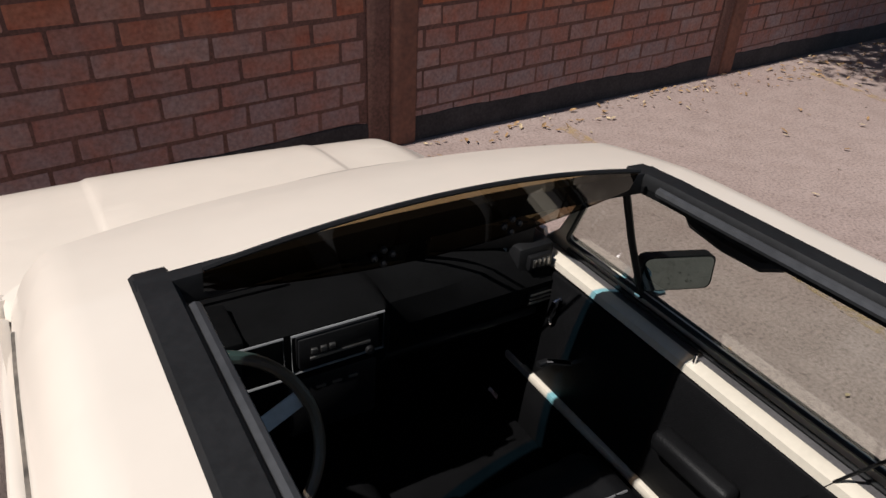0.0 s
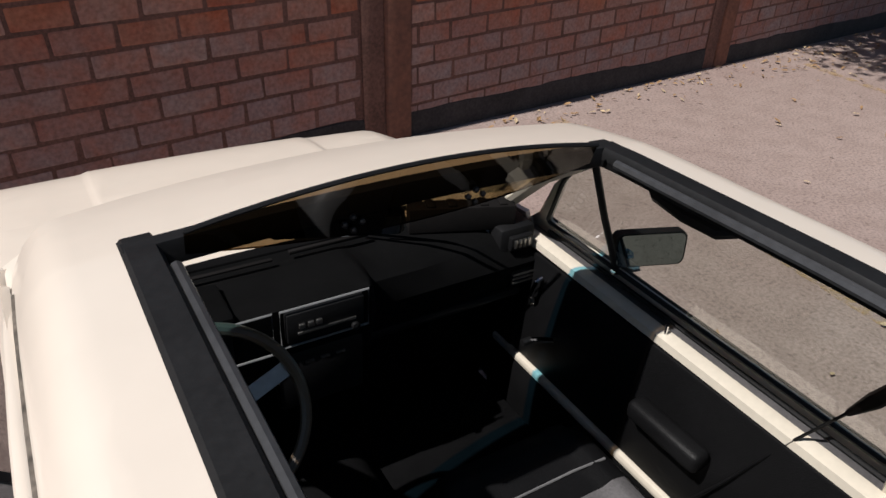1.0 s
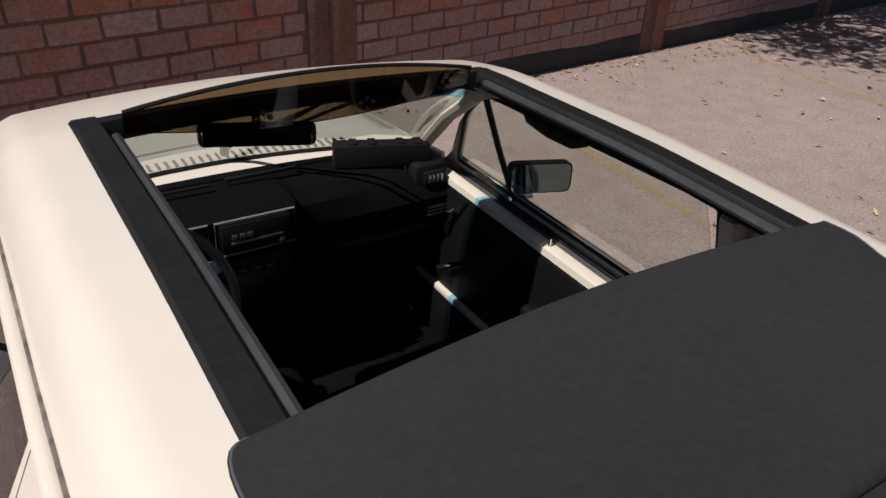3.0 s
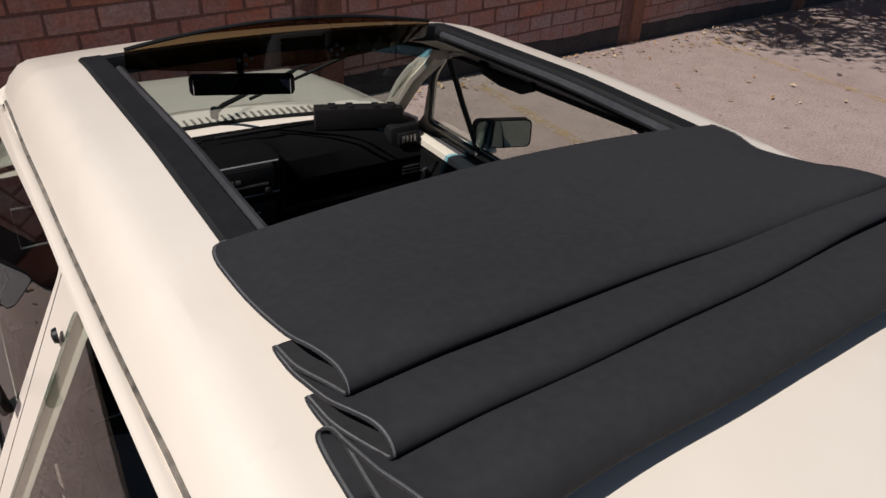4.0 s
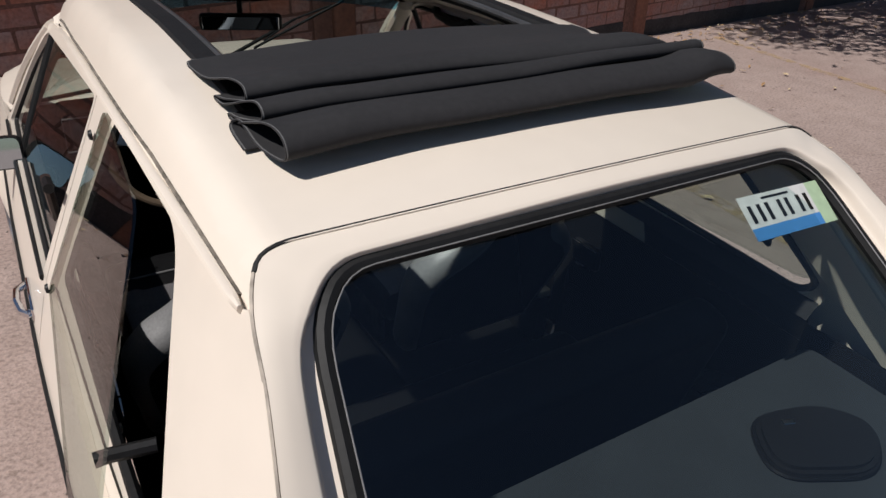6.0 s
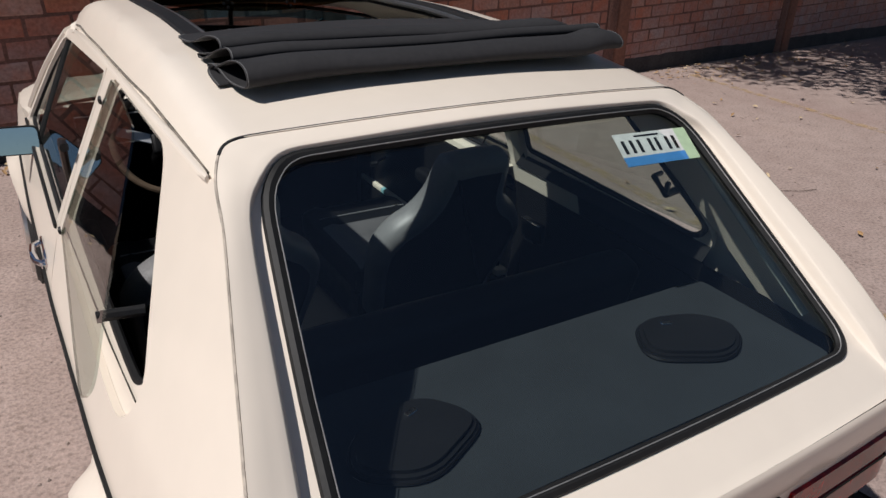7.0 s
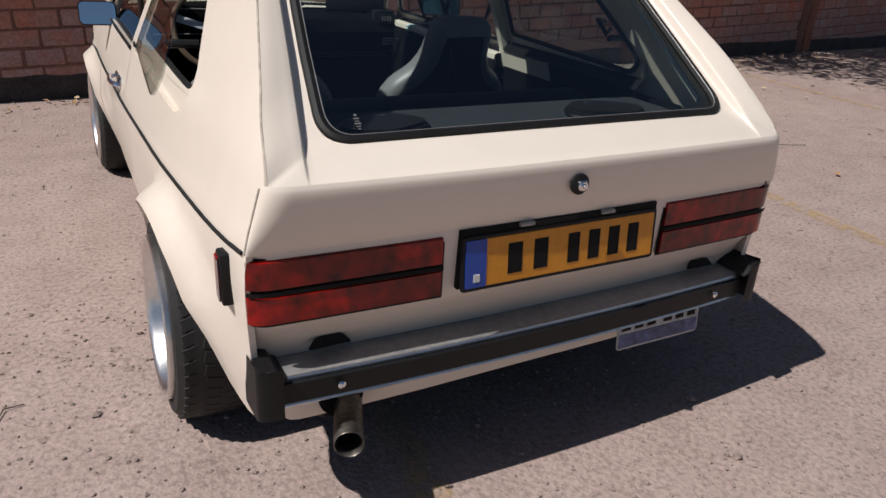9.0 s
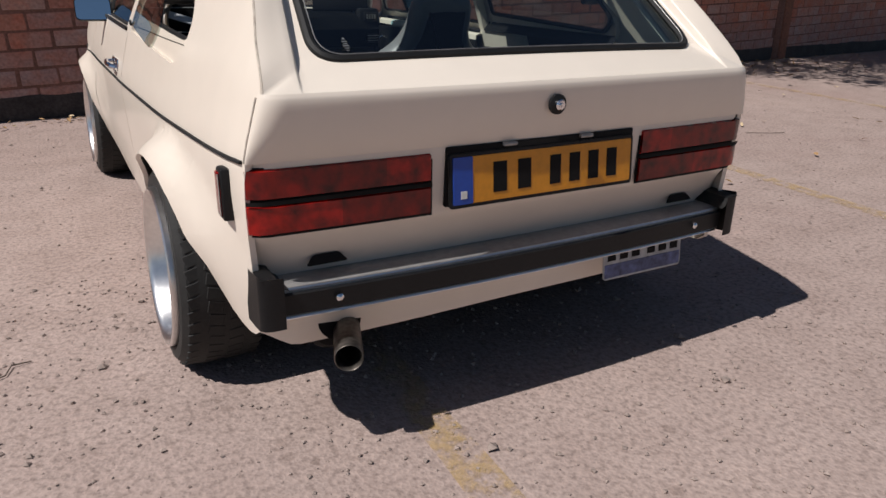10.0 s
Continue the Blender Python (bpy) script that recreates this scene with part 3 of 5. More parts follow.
lock.matrix_basis = pose(0, -.030, .797, 0, 0, -90)
part("lock_button", lathe([(.006, .013), (.016, .013), (.02, .010), (.02, .006), (.026, .005), (.026, 0)], 20), CHROME, lock, "chrome push button")

# joints round the hatch: gap shade as beige colour at the sides, dark below the roof
for sgn in (-1, 1):
    side = [p for p, q in zip(EDGE, ring_out) if q[0] * sgn > .995 and q[1] < .997]
    side.sort(key=lambda p: p.z)
    part("hatch_joint", tube([p + Vector((sgn * .0012, .0035, .0)) - UN * .0005 for p in side], .0026, 6), SEAM, hatch)
    part("hatch_joint", tube([Vector(hatch_low(sgn, z)) + Vector((sgn * .0012, .003, 0)) for z in (.717, .76, .80, .845)], .0022, 6), SEAM, hatch)
    part("hatch_channel", grid(lambda k, i: side[i] + (Vector((-sgn * .014, .010, -.022)), Vector((-sgn * .016, .024, -.014)))[k], [0, 1], range(len(side))), PAINT, car)
top = [p for p, q in zip(EDGE, ring_out) if q[1] > .995]
top.sort(key=lambda p: p.x)
part("hatch_joint", tube([p + Vector((0, .0035, .0)) - UN * .0005 for p in top], .0040, 6), RUBBER, hatch)

# tail lights
for s in (-1, 1):
    tl = new("tail_light")
    tl.parent = car

    def tail(u, z, o):
        x, y = rear_xy(s * u, .60, o)
        x = s * max(0, abs(x))
        return (x, y, z)

    TU = [.395, .45, .55, .65, .75, .82, .86, .88, .90, .915, .93]
    part("housing", grid(lambda u, z: tail(u, z, .004), TU, [.557, .63, .706]), INK, tl)
    for k, (z0, z1) in enumerate(((.562, .627), (.638, .703))):
        for a, b, mt in ((.40, .535, REDLENS if k else DARKRED), (.535, .665, DARKRED), (.665, .93, DARKRED if k else REDLENS)):
            us = [a + (b - a) * i / 8 for i in range(9)]
            bm = grid(lambda u, z: tail(u, z, .012), us, [z0 + .004, (z0 + z1) / 2, z1 - .004])
            eb = [e for e in bm.edges if e.is_boundary]
            ex = bmesh.ops.extrude_edge_only(bm, edges=eb)
            cen = (z0 + z1) / 2
            for v in ex["geom"]:
                if isinstance(v, bmesh.types.BMVert):
                    v.co.y += .009
                    v.co.z += .004 if v.co.z > cen else -.004
            bmesh.ops.recalc_face_normals(bm, faces=bm.faces[:])
            part("lens", bm, mt, tl, "red ribbed lens")
    part("divider", grid(lambda u, z: tail(u, z, .014), TU, [.628, .637]), INK, tl)

# number plate in the recess, its marks drawn as bars
plate = new("number_plate")
plate.parent = car
pm = pose(0, -.014, .570, 85, 0, 0)
part("recess", box(-.279, .279, -.0035, .03, .572, .713, .003), INK, plate)
part("plate_frame", slab(rounded([(-.277, 0), (.277, 0), (.277, .128), (-.277, .128)], .01, 3), .006, pm, .002), PLASTIC, plate)
part("yellow_plate", slab(rounded([(-.268, .009), (.268, .009), (.268, .119), (-.268, .119)], .006, 3), .0075, pm, .001), YELLOW, plate, "amber-yellow plate face")
part("blue_band", slab(rounded([(-.268, .009), (-.215, .009), (-.215, .119), (-.268, .119)], .004, 3), .0085, pm, .0005), BLUE, plate)
for i, (x0, x1) in enumerate(((-.165, -.115), (-.095, -.045), (.0, .045), (.06, .105), (.12, .165), (.18, .225))):
    part("character_bar", slab([(x0 + .006, .028), (x1 - .006, .028), (x1 - .006, .1), (x0 + .006, .1)], .0085, pm), INK, plate, smooth=False)
part("band_mark", slab([(-.248, .022), (-.232, .022), (-.232, .04), (-.248, .04)], .0095, pm), WHITE, plate, smooth=False)
for x in (-.11, .12):
    part("plate_lamp", box(x - .02, x + .02, -.012, .02, .703, .713, .004), GREYMETAL, plate)

# rear bumper
bumper = new("rear_bumper")
bumper.parent = car


prof = [(.10, .436), (.05, .442), (.012, .441), (.004, .438), (.0, .432), (.0, .374), (.004, .366), (.03, .356), (.085, .356)]
part("bar", grid(lambda u, k: (u * .675, prof[int(k)][0] + .022 * u * u - .012, prof[int(k)][1]), US, list(range(len(prof)))), GREYMETAL, bumper, "grey metal bumper bar")
part("rubber_strip", grid(lambda u, k: (u * .672, -.016 + (0, -.006, -.006, 0)[int(k)] + .022 * u * u, (.376, .380, .426, .430)[int(k)]), US, [0, 1, 2, 3]), PLASTIC, bumper, "black rubbing strip")
for z in (.369, .437):
    part("bright_edge", tube([(u * .672, -.013 + .022 * u * u, z) for u in US], .004, 6), ALU, bumper)
for s in (-1, 1):
    part("end_cap", grid(lambda a, z: (s * (.672 + .054 * math.sin(min(a, 1.57)) ** .55), -.02 + .02 * (1 - math.cos(min(a, 1.57))) + .10 * max(0, a - 1.57), z - .012 * smoothstep(1.2, 2.5, a) + .01 * (z > .46) * smoothstep(.4, 1.57, a)), [0.001, .2, .4, .6, .8, 1.0, 1.2, 1.4, 1.57, 2.0, 2.5], [.358, .362, .466, .474, .477]), PLASTIC, bumper)
    part("cap_top", grid(lambda a, y: (s * a, y, .443 + .034 * smoothstep(.665, .69, a)), [.66, .672, .684, .70, .722], [-.016, .02, .06, .09]), PLASTIC, bumper)
    part("bolt", lathe([(-.0, 0), (0, .009), (.006, .009), (.009, .005), (.010, 0)], 12), CHROME, bumper).matrix_basis = pose(s * .55, -.014, .408, 0, 0, -90)
    part("bracket_slot", slab(rounded([(-.05, -.010), (.05, -.010), (.03, .014), (-.03, .014)], .008, 3), .006, pose(s * .55, .060, .470, 66, 0, 0)), INK, car)
part("lower_valance", grid(lambda u, k: (u * .700, .075 + .02 * u * u + .035 * k + .05 * smoothstep(.88, 1, abs(u)), .365 - .118 * k * (1 - .25 * smoothstep(.86, 1.0, abs(u))) - .012 * k * smoothstep(.1, -.8, u)), [-1, -.98, -.95, -.92, -.89, -.86, -.7, -.4, 0, .4, .7, .86, .89, .92, .95, .98, 1], [0, .5, .9, 1]), PAINT, car)

# second plate hanging under the bumper
lp = new("hanging_plate")
lp.parent = car
lm = pose(.40, .02, .275, 84, 0, 0)
part("plate", slab(rounded([(-.15, 0), (.15, 0), (.15, .14), (-.15, .14)], .012, 3), .003, lm), DULLWHITE, lp, "white and blue metal plate")
part("blue_strip", slab([(-.145, .006), (.145, .006), (.145, .045), (-.145, .045)], .0045, lm), FADEDBLUE, lp, smooth=False)
for x in (-.12, -.075, -.03, .03, .075, .12):
    part("character_bar", slab([(x - .015, .055), (x + .015, .055), (x + .015, .115), (x - .015, .115)], .0045, lm), INK, lp, smooth=False)

# exhaust
ex = part("exhaust_tip", lathe([(.35, .027), (.02, .028), (.0, .030), (-.003, .032), (.0, .034), (.08, .034), (.35, .032)], 28), BURNT, car, "wide burnt steel exhaust pipe")
ex.matrix_basis = pose(-.540, -.035, .262, 0, 2, 70)
part("muffler", lathe([(0, .0), (0, .055), (.02, .07), (.4, .07)], 24), INK, car).matrix_basis = pose(-.50, .16, .245, 0, 0, 90)
part("exhaust_cutout", slab(circle(0, 0, .055, 24, .05), .004, pose(-.505, .112, .285, 75, 0, 0)), INK, car)

# side trims, markers, handles
for s in (-1, 1):
    path = [(s * (half_width(y, .70 - .02 * y) + .003), y, lerp(y, [(0.03, .717), (.6, .709), (1.7, .698), (2.6, .685), (3.5, .66)])) for y in [.035 + .07 * i for i in range(51)]]
    path = [(s * (half_width(y, z) + .003), y, z) for _, y, z in path]
    part("side_trim", tube(path, .0052, 6, flat=.004), RUBBER, car, "thin black side trim")
    mk = new("side_marker")
    mk.parent = car
    mp = pose(s * (half_width(.115, .635) + .002), .115, .635, 0, 0, 0)
    part("base", box(-.014, .014, -.022, .022, -.057, .057, .006, 2, mp), PLASTIC, mk, "black side marker body")
    part("lens", box(s * .012 - .006, s * .012 + .006, -.012, .018, -.048, .048, .003, 2, mp), REDLENS, mk)
    # thin chrome bar put in for the glint on the marker lens
    part("lens_glint", tube([mp @ Vector((s * .018, -.014, z)) for z in (-.046, -.015, .015, .046)], .0022, 6), CHROME, mk, "chrome bar for the glint on the lens")

# door handles, windows, mirrors
for s in (-1, 1):
    hd = new("door_handle")
    hd.parent = car
    hx = half_width(1.58, .745)
    part("escutcheon", box(s * hx - .004, s * hx + .006, 1.515, 1.675, .722, .768, .012), CHROME, hd, "chrome plate")
    part("grip", tube([(s * (hx + .006), 1.665, .752), (s * (hx + .026), 1.645, .752), (s * (hx + .03), 1.60, .748), (s * (hx + .024), 1.56, .742), (s * (hx + .006), 1.54, .738)], .009, 8), CHROME, hd)
    part("push_button", lathe([(0, .014), (.012, .014), (.015, .010), (.015, 0)], 18), CHROME, hd).matrix_basis = pose(s * hx, 1.548, .735, 0, 0, 0 if s > 0 else 180)

    inner = lambda y, z, k=s: (k * (half_width(y, z) - .016), y, z)
    wg = part("door_window", panel(densify(rounded([(1.452, .878), (2.495, .890), (2.345, 1.125), (2.205, 1.24), (1.472, 1.275)], [.02, .03, .05, .06, .02]), .08), [], inner, steps(1.5, 2.5, .15), steps(.9, 1.25, .08), .004, (s, 0, 0)), GLASS, car, "side window glass")
    wg.visible_shadow = False
    part("window_seal", tube([inner(y, z) for y, z in densify(DWIN, .05)], .0065, 6, closed=True), RUBBER, car)
    part("quarter_light_bar", tube([inner(2.205, .90), inner(2.21, 1.06), inner(2.20, 1.225)], .009, 6), RUBBER, car)
    part("waist_trim", tube([(s * (half_width(y, .882) + .004), y, .880 + .012 * (y - 1.45)) for y in (1.45, 1.8, 2.2, 2.5)], .005, 6, flat=.008), RUBBER, car)
    part("quarter_seal", tube([(s * (half_width(y, z) - .024), y, z) for y, z in densify(rounded([(.61, .902), (1.345, .928), (1.308, 1.256), (.84, 1.242), (.555, .955)], [.05, .02, .025, .05, .05]), .05)], .009, 6, closed=True), RUBBER, car)

    # rear side window, hinged at its front edge and popped open at the rear
    def popped(y, z, k=s):
        return (k * (half_width(y, z) + .004 + .06 * (1.36 - y) / .76), y, z)

    pane = rounded([(.645, .884), (1.365, .90), (1.325, 1.276), (.90, 1.270), (.592, .935)], [.05, .02, .025, .04, .05])
    qg = part("rear_side_window", panel(densify(pane, .06), [], popped, steps(.6, 1.36, .1), steps(.87, 1.25, .08), .005, (s, 0, 0)), SIDEGLASS, car, "hinged rear side window popped open")
    qg.visible_shadow = False
    part("window_catch", tube([(s * .66, .70, 1.00), (s * .72, .71, 1.0), popped(.71, 1.0)], .011, 8), PLASTIC, car)
    for z in (.905, 1.218):
        part("hinge_cap", lathe([(0, .011), (.006, .009), (.008, 0)], 12), PLASTIC, car).matrix_basis = pose(s * (half_width(1.36, z) + .006), 1.355, z, 0, 0, 0 if s > 0 else 180)

    mr = new("door_mirror")
    mr.parent = car
    hw = .072 if s < 0 else .098
    mo = rounded([(-hw, -.047), (hw, -.047), (hw, .047), (-hw, .047)], .022, 4)
    mc = pose(-.80, 2.15, .914, 80, 0, -7) if s < 0 else pose(.80, 2.17, .955, 84, 0, -20)
    part("shell", slab(mo, -.03, mc), PLASTIC, mr, "black mirror housing")
    part("mirror_glass", slab([(x * .94, y * .92) for x, y in mo], .003, mc), MIRROR if s < 0 else DARKMIRROR, mr)
    part("stem", tube([(s * .735, 2.22, .885), (s * .76, 2.21, .88), (s * .79, 2.185, .90)], [.016, .012, .014], 8), CHROME, mr)

# wheels
def wheel():
    w = thing("wheel", "polished deep-dish alloy wheel with low black tyre", "wheel")
    ty = part("tyre", lathe([(-.10, .215), (-.112, .235), (-.110, .262), (-.095, .280), (-.06, .286), (.06, .286), (.095, .280), (.110, .262), (.112, .235), (.10, .215)], 64), TYRE, w)
    blocks = []
    for j in range(48):
        for a, tw in ((-.075, .3), (-.028, -.2), (.028, .2), (.075, -.3)):
            b = box(-.0205, .0205, -.0155, .0155, -.004, .0035, .0015, 1, Matrix.Rotation(2 * math.pi * (j + (.5 if a in (-.028, .075) else 0)) / 48, 4, "X") @ Matrix.Translation((a, 0, .284 if abs(a) < .05 else .281)) @ Matrix.Rotation(tw, 4, "Z"))
            blocks.append(b)
    part("tread", join(blocks), TYRE, ty)["kind"] = "stuff"
    rim = part("rim", lathe([(-.108, .226), (-.124, .226), (-.128, .221), (-.124, .214), (-.112, .208), (-.06, .196), (-.03, .185), (-.028, .06), (-.04, .05), (-.045, 0)], 56), ALU, w, "polished aluminium rim")
    for j in range(5):
        part("slot", box(-.032, -.02, -.028, .028, .09, .16, .01, 2, Matrix.Rotation(2 * math.pi * j / 5, 4, "X")), INK, rim)
    part("inner_drum", lathe([(.0, .0), (.0, .20), (.11, .215)], 32), INK, w)
    return w


w0 = wheel()
w0.parent = car
w0["category"] = ""
for key in ("label", "category", "group", "kind"):
    if key in w0:
        del w0[key]
w0.matrix_basis = pose(-.718, AXLES[0], AXLE_Z, 0, 2, 0)
for x, y, rz in ((-.715, AXLES[1], 0), (.718, AXLES[0], 180), (.715, AXLES[1], 180)):
    copy_thing(w0, pose(x, y, AXLE_Z, 20 * y, 2, rz))
part("underbody", box(-.57, .57, .45, 3.5, .16, .215, .01), INK, car)
part("boot_floor", box(-.64, .64, .150, 1.0, .276, .32, .001), INK, car)
# unseen filler added to stop light leaking below the boot
part("boot_light_stop", box(-.66, .66, .103, .160, .319, .35, .001), INK, car)
part("boot_wall", box(-.66, .66, .14, .15, .31, .72, .002), INK, car)


# ---- sunroof: frame, deflector, folded canvas ----
for s in (-1, 1):
    def rail_fn(u, y):
        x, lift = ((.380, -.018), (.380, -.004), (.386, .005), (.423, .006), (.429, .001))[int(u)]
        return (s * x, y, roof_z(x, y) + lift)

    bm = grid(rail_fn, [0, 1, 2, 3, 4], [.9 + .04 * i for i in range(28)] + [2.03])
    part("sunroof_side_rail", bm, RUBBER, car, "black sunroof side rail")
    part("guide_rail", tube([(s * .372, y, roof_z(.372, y) - .010) for y in [.9 + .08 * i for i in range(14)]], .0085, 8), RAILGREY, car)
    part("opening_lining", grid(lambda u, z: (s * .381, u, roof_z(.381, u) - z), [.9 + .08 * i for i in range(15)], [.014, .022, .030]), VINYL, car)
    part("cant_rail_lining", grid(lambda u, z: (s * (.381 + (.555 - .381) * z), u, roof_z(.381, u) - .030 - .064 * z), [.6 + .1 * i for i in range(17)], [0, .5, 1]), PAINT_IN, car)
part("sunroof_front_rail", grid(lambda x, k: (x, (2.016, 2.011, 1.988, 1.985, 1.985)[int(k)], roof_z(x, 2.015) + (.001, .007, .007, -.004, -.028)[int(k)]), [-.426 + .0426 * i for i in range(21)], [0, 1, 2, 3, 4]), RUBBER, car)
part("header_lining", grid(lambda x, k: (x, (1.985, 1.99, 2.25 - .25 * x * x)[int(k)], roof_z(x, (2.02, 2.02, 2.25 - .25 * x * x)[int(k)]) - (.028, .03, .022)[int(k)]), [-.5 + .05 * i for i in range(21)], [0, 1, 2]), VINYL, car)


def deflect(u, v):
    x = u * .352
    top, bot = 1.428 - .032 * u * u, 1.322 + .034 * u * u
    return (x, 1.984 - .012 * v, bot + (top - bot) * v)


dfl = new("wind_deflector")
dfl.parent = car
part("visor", panel(densify([(-1, 0), (1, 0), (1, 1), (-1, 1)], .1), [], deflect, steps(-1, 1, .1), [.25, .5, .75], .004, (0, -1, .2)), SMOKED, dfl, "smoked brown acrylic wind deflector")
part("top_edge", tube([deflect(-1 + i / 10, 1.0) for i in range(21)], .004, 6), RUBBER, dfl)
for x in (-.113, .103):
    for dx, dz in ((-.014, .004), (.0, .014), (.014, .004), (0, -.008)):
        part("screw", lathe([(0, .0055), (.005, .005), (.007, 0)], 10), PLASTIC, dfl).matrix_basis = pose(x + dx, 1.977, 1.346 + dz, 0, 0, -90)

# folded canvas
FOLD = [(1.206, .002), (1.198, .005), (1.14, .009), (1.07, .018), (1.0, .038), (.94, .062), (.905, .069), (.886, .066), (.878, .056), (.884, .046), (.905, .037), (.945, .022), (.982, .011), (.993, .006),
        (.985, .002), (.95, .009), (.915, .025), (.88, .043), (.845, .061), (.818, .071), (.801, .069), (.793, .059), (.799, .048), (.82, .037), (.86, .022), (.895, .011), (.906, .006),
        (.897, .002), (.865, .009), (.83, .027), (.79, .047), (.755, .063), (.726, .069), (.703, .063), (.692, .049), (.695, .034), (.712, .023), (.75, .018), (.80, .020), (.838, .023), (.852, .018), (.853, .009), (.835, .002), (.79, .000)]


def catmull(pts, n):
    out = []
    for i in range(len(pts) - 1):
        p = [Vector(pts[max(0, min(len(pts) - 1, i + k))]) for k in (-1, 0, 1, 2)]
        for j in range(n):
            t = j / n
            out.append(.5 * ((2 * p[1]) + (p[2] - p[0]) * t + (2 * p[0] - 5 * p[1] + 4 * p[2] - p[3]) * t * t + (3 * p[1] - p[0] - 3 * p[2] + p[3]) * t ** 3))
    return out + [Vector(pts[-1])]


FC = catmull(FOLD, 4)


def canvas(i, u):
    q = FC[int(i)]
    s = i / (len(FC) - 1)
    y, h = q.x + lerp(s, [(0, 0), (.2, .010), (.45, .022), (.75, .040), (1, .040)]), q.y
    nose_y = .888 if s < .32 else (.815 if s < .60 else .731)
    nose = 1 - smoothstep(0, .09, y - nose_y)
    xl = -.452 + .030 * (1 - smoothstep(0, .05, s)) ** 2 + .014 * nose - .012 * smoothstep(.90, .96, s)
    xr = .450 - .040 * smoothstep(1.17, 1.08, y) * (s < .2) * (1 - smoothstep(.10, .19, s)) + .006 * nose + .014 * smoothstep(.30, .5, s)
    x = xl + (xr - xl) * u
    amp = smoothstep(.0, .15, s)
    level = 0 if s < .31 else (1 if s < .60 else 2)
    wob = noise.noise((x * 2.0, level * 3.0, 1.0)) * .010 + noise.noise((x * 5.5, level * 2.0 + y * 3, 2.0)) * .004
    arc = math.sin(math.pi * min(1.0, u * 1.02))
    y2 = y + amp * wob + .014 * arc * (1 - amp) + smoothstep(.3, 1.0, u) * lerp(s, [(0, 0), (.15, -.012), (.35, 0), (.5, .020), (1, .015)])
    pinch = 1 - .30 * smoothstep(.93, 1.0, u) * (level != 1)
    low_end = 1 - .10 * (1 - smoothstep(0, .14, u))
    h2 = h * pinch * low_end * (1 - .30 * arc) + .0045 * amp * noise.noise((x * 3.0, level * 4.0, 7.0)) * smoothstep(.012, .045, h)
    lift = .020 * smoothstep(.86, 1.0, u) * smoothstep(.62, .72, s) * (1 - smoothstep(.97, 1, s))
    return (x, y2, roof_z(min(.44, abs(x)), y2) + max(.001, h2) + lift + .005)


fold = part("folded_canvas_roof", grid(canvas, list(range(len(FC))), [0, .004, .02, .04, .06, .0605] + [.06 + .03 * i for i in range(1, 31)] + [.975, .99, 1.0]), CANVAS, car, "black canvas sunroof folded in pleats")
md = fold.modifiers.new("thick", "SOLIDIFY")
md.thickness = .0022
md.offset = 0
for s in (0.003, 0.997):
    part("canvas_hem", tube([Vector(canvas(i, s)) for i in range(0, len(FC))], .0018, 5), CANVAS_IN, car, "grey canvas hem")


# ---- interior ----
part("floor_carpet", box(-.66, .66, .95, 2.75, .20, .235, .01), CARPET, car)
part("transmission_tunnel", grid(lambda a, y: (.13 * math.cos(a), y, .235 + .11 * max(0, math.sin(a)) ** .7), [math.pi * i / 12 for i in range(13)], [1.2, 1.6, 2.0, 2.4, 2.7]), CARPET, car)
part("bulkhead", box(-.68, .68, 2.68, 2.74, .2, .89, .01), CARPET, car)

# dashboard
dash = new("dashboard")
dash.parent = car
dp = [(2.735, .876), (2.66, .884), (2.50, .905), (2.43, .910), (2.412, .900), (2.405, .78), (2.43, .70), (2.50, .62), (2.66, .56)]


def dash_fn(x, k):
    y, z = dp[int(k)]
    t = smoothstep(.125, .175, x)
    if k in (3, 4):
        y += t * (.075 + .02 * smoothstep(.3, .6, x))
        z -= t * .048
    if k == 2:
        y += t * .05
        z -= t * .028
    if k >= 5:
        y += t * .06
        z += t * .01
    return (x, y - .105 * (abs(x) / .68) ** 2 * (k == 0), z)


part("moulding", grid(dash_fn, [-.675, -.5, -.3, -.2, -.12, 0, .1, .125, .135, .145, .155, .165, .2, .3, .4, .5, .6, .675], list(range(len(dp)))), DASHBLACK, dash, "black padded dashboard moulding")
part("demister_slot", box(-.30, -.05, 2.60, 2.612, .911, .917, .002), INK, dash)
part("demister_slot", box(.0, .22, 2.62, 2.632, .905, .915, .002), INK, dash)
part("instrument_hood", box(-.60, -.20, 2.40, 2.56, .89, .925, .02), DASHBLACK, dash)
part("instrument_face", box(-.58, -.215, 2.398, 2.41, .80, .905, .006), INK, dash)


def frame_strip(x0, x1, z0, z1, y, r, name):
    part(name, tube([(x0, y, z0), (x1, y, z0), (x1, y, z1), (x0, y, z1)], r, 6, closed=True), TRIMSILVER, dash, "thin silver frame")


frame_strip(-.108, .112, .806, .908, 2.394, .0032, "radio_frame")
frame_strip(-.60, -.125, .795, .908, 2.396, .003, "instrument_frame")
radio = part("car_radio", box(-.095, .098, 2.388, 2.41, .816, .897, .004), PLASTIC, dash, "black car radio")
part("dial_bar", box(-.07, .075, 2.384, 2.390, .838, .845, .001), STEEL, radio)
for x in (-.06, -.038, -.018):
    part("radio_key", box(x - .007, x + .007, 2.382, 2.390, .855, .868, .001), STEEL, radio)
part("radio_knob", lathe([(0, .011), (.012, .010), (.014, 0)], 16), PLASTIC, radio).matrix_basis = pose(.072, 2.388, .82, 0, 0, -90)
for x in (-.04, .0, .04):
    part("heater_lever", box(x - .012, x + .012, 2.40, 2.412, .735, .742, .002), STEEL, dash)
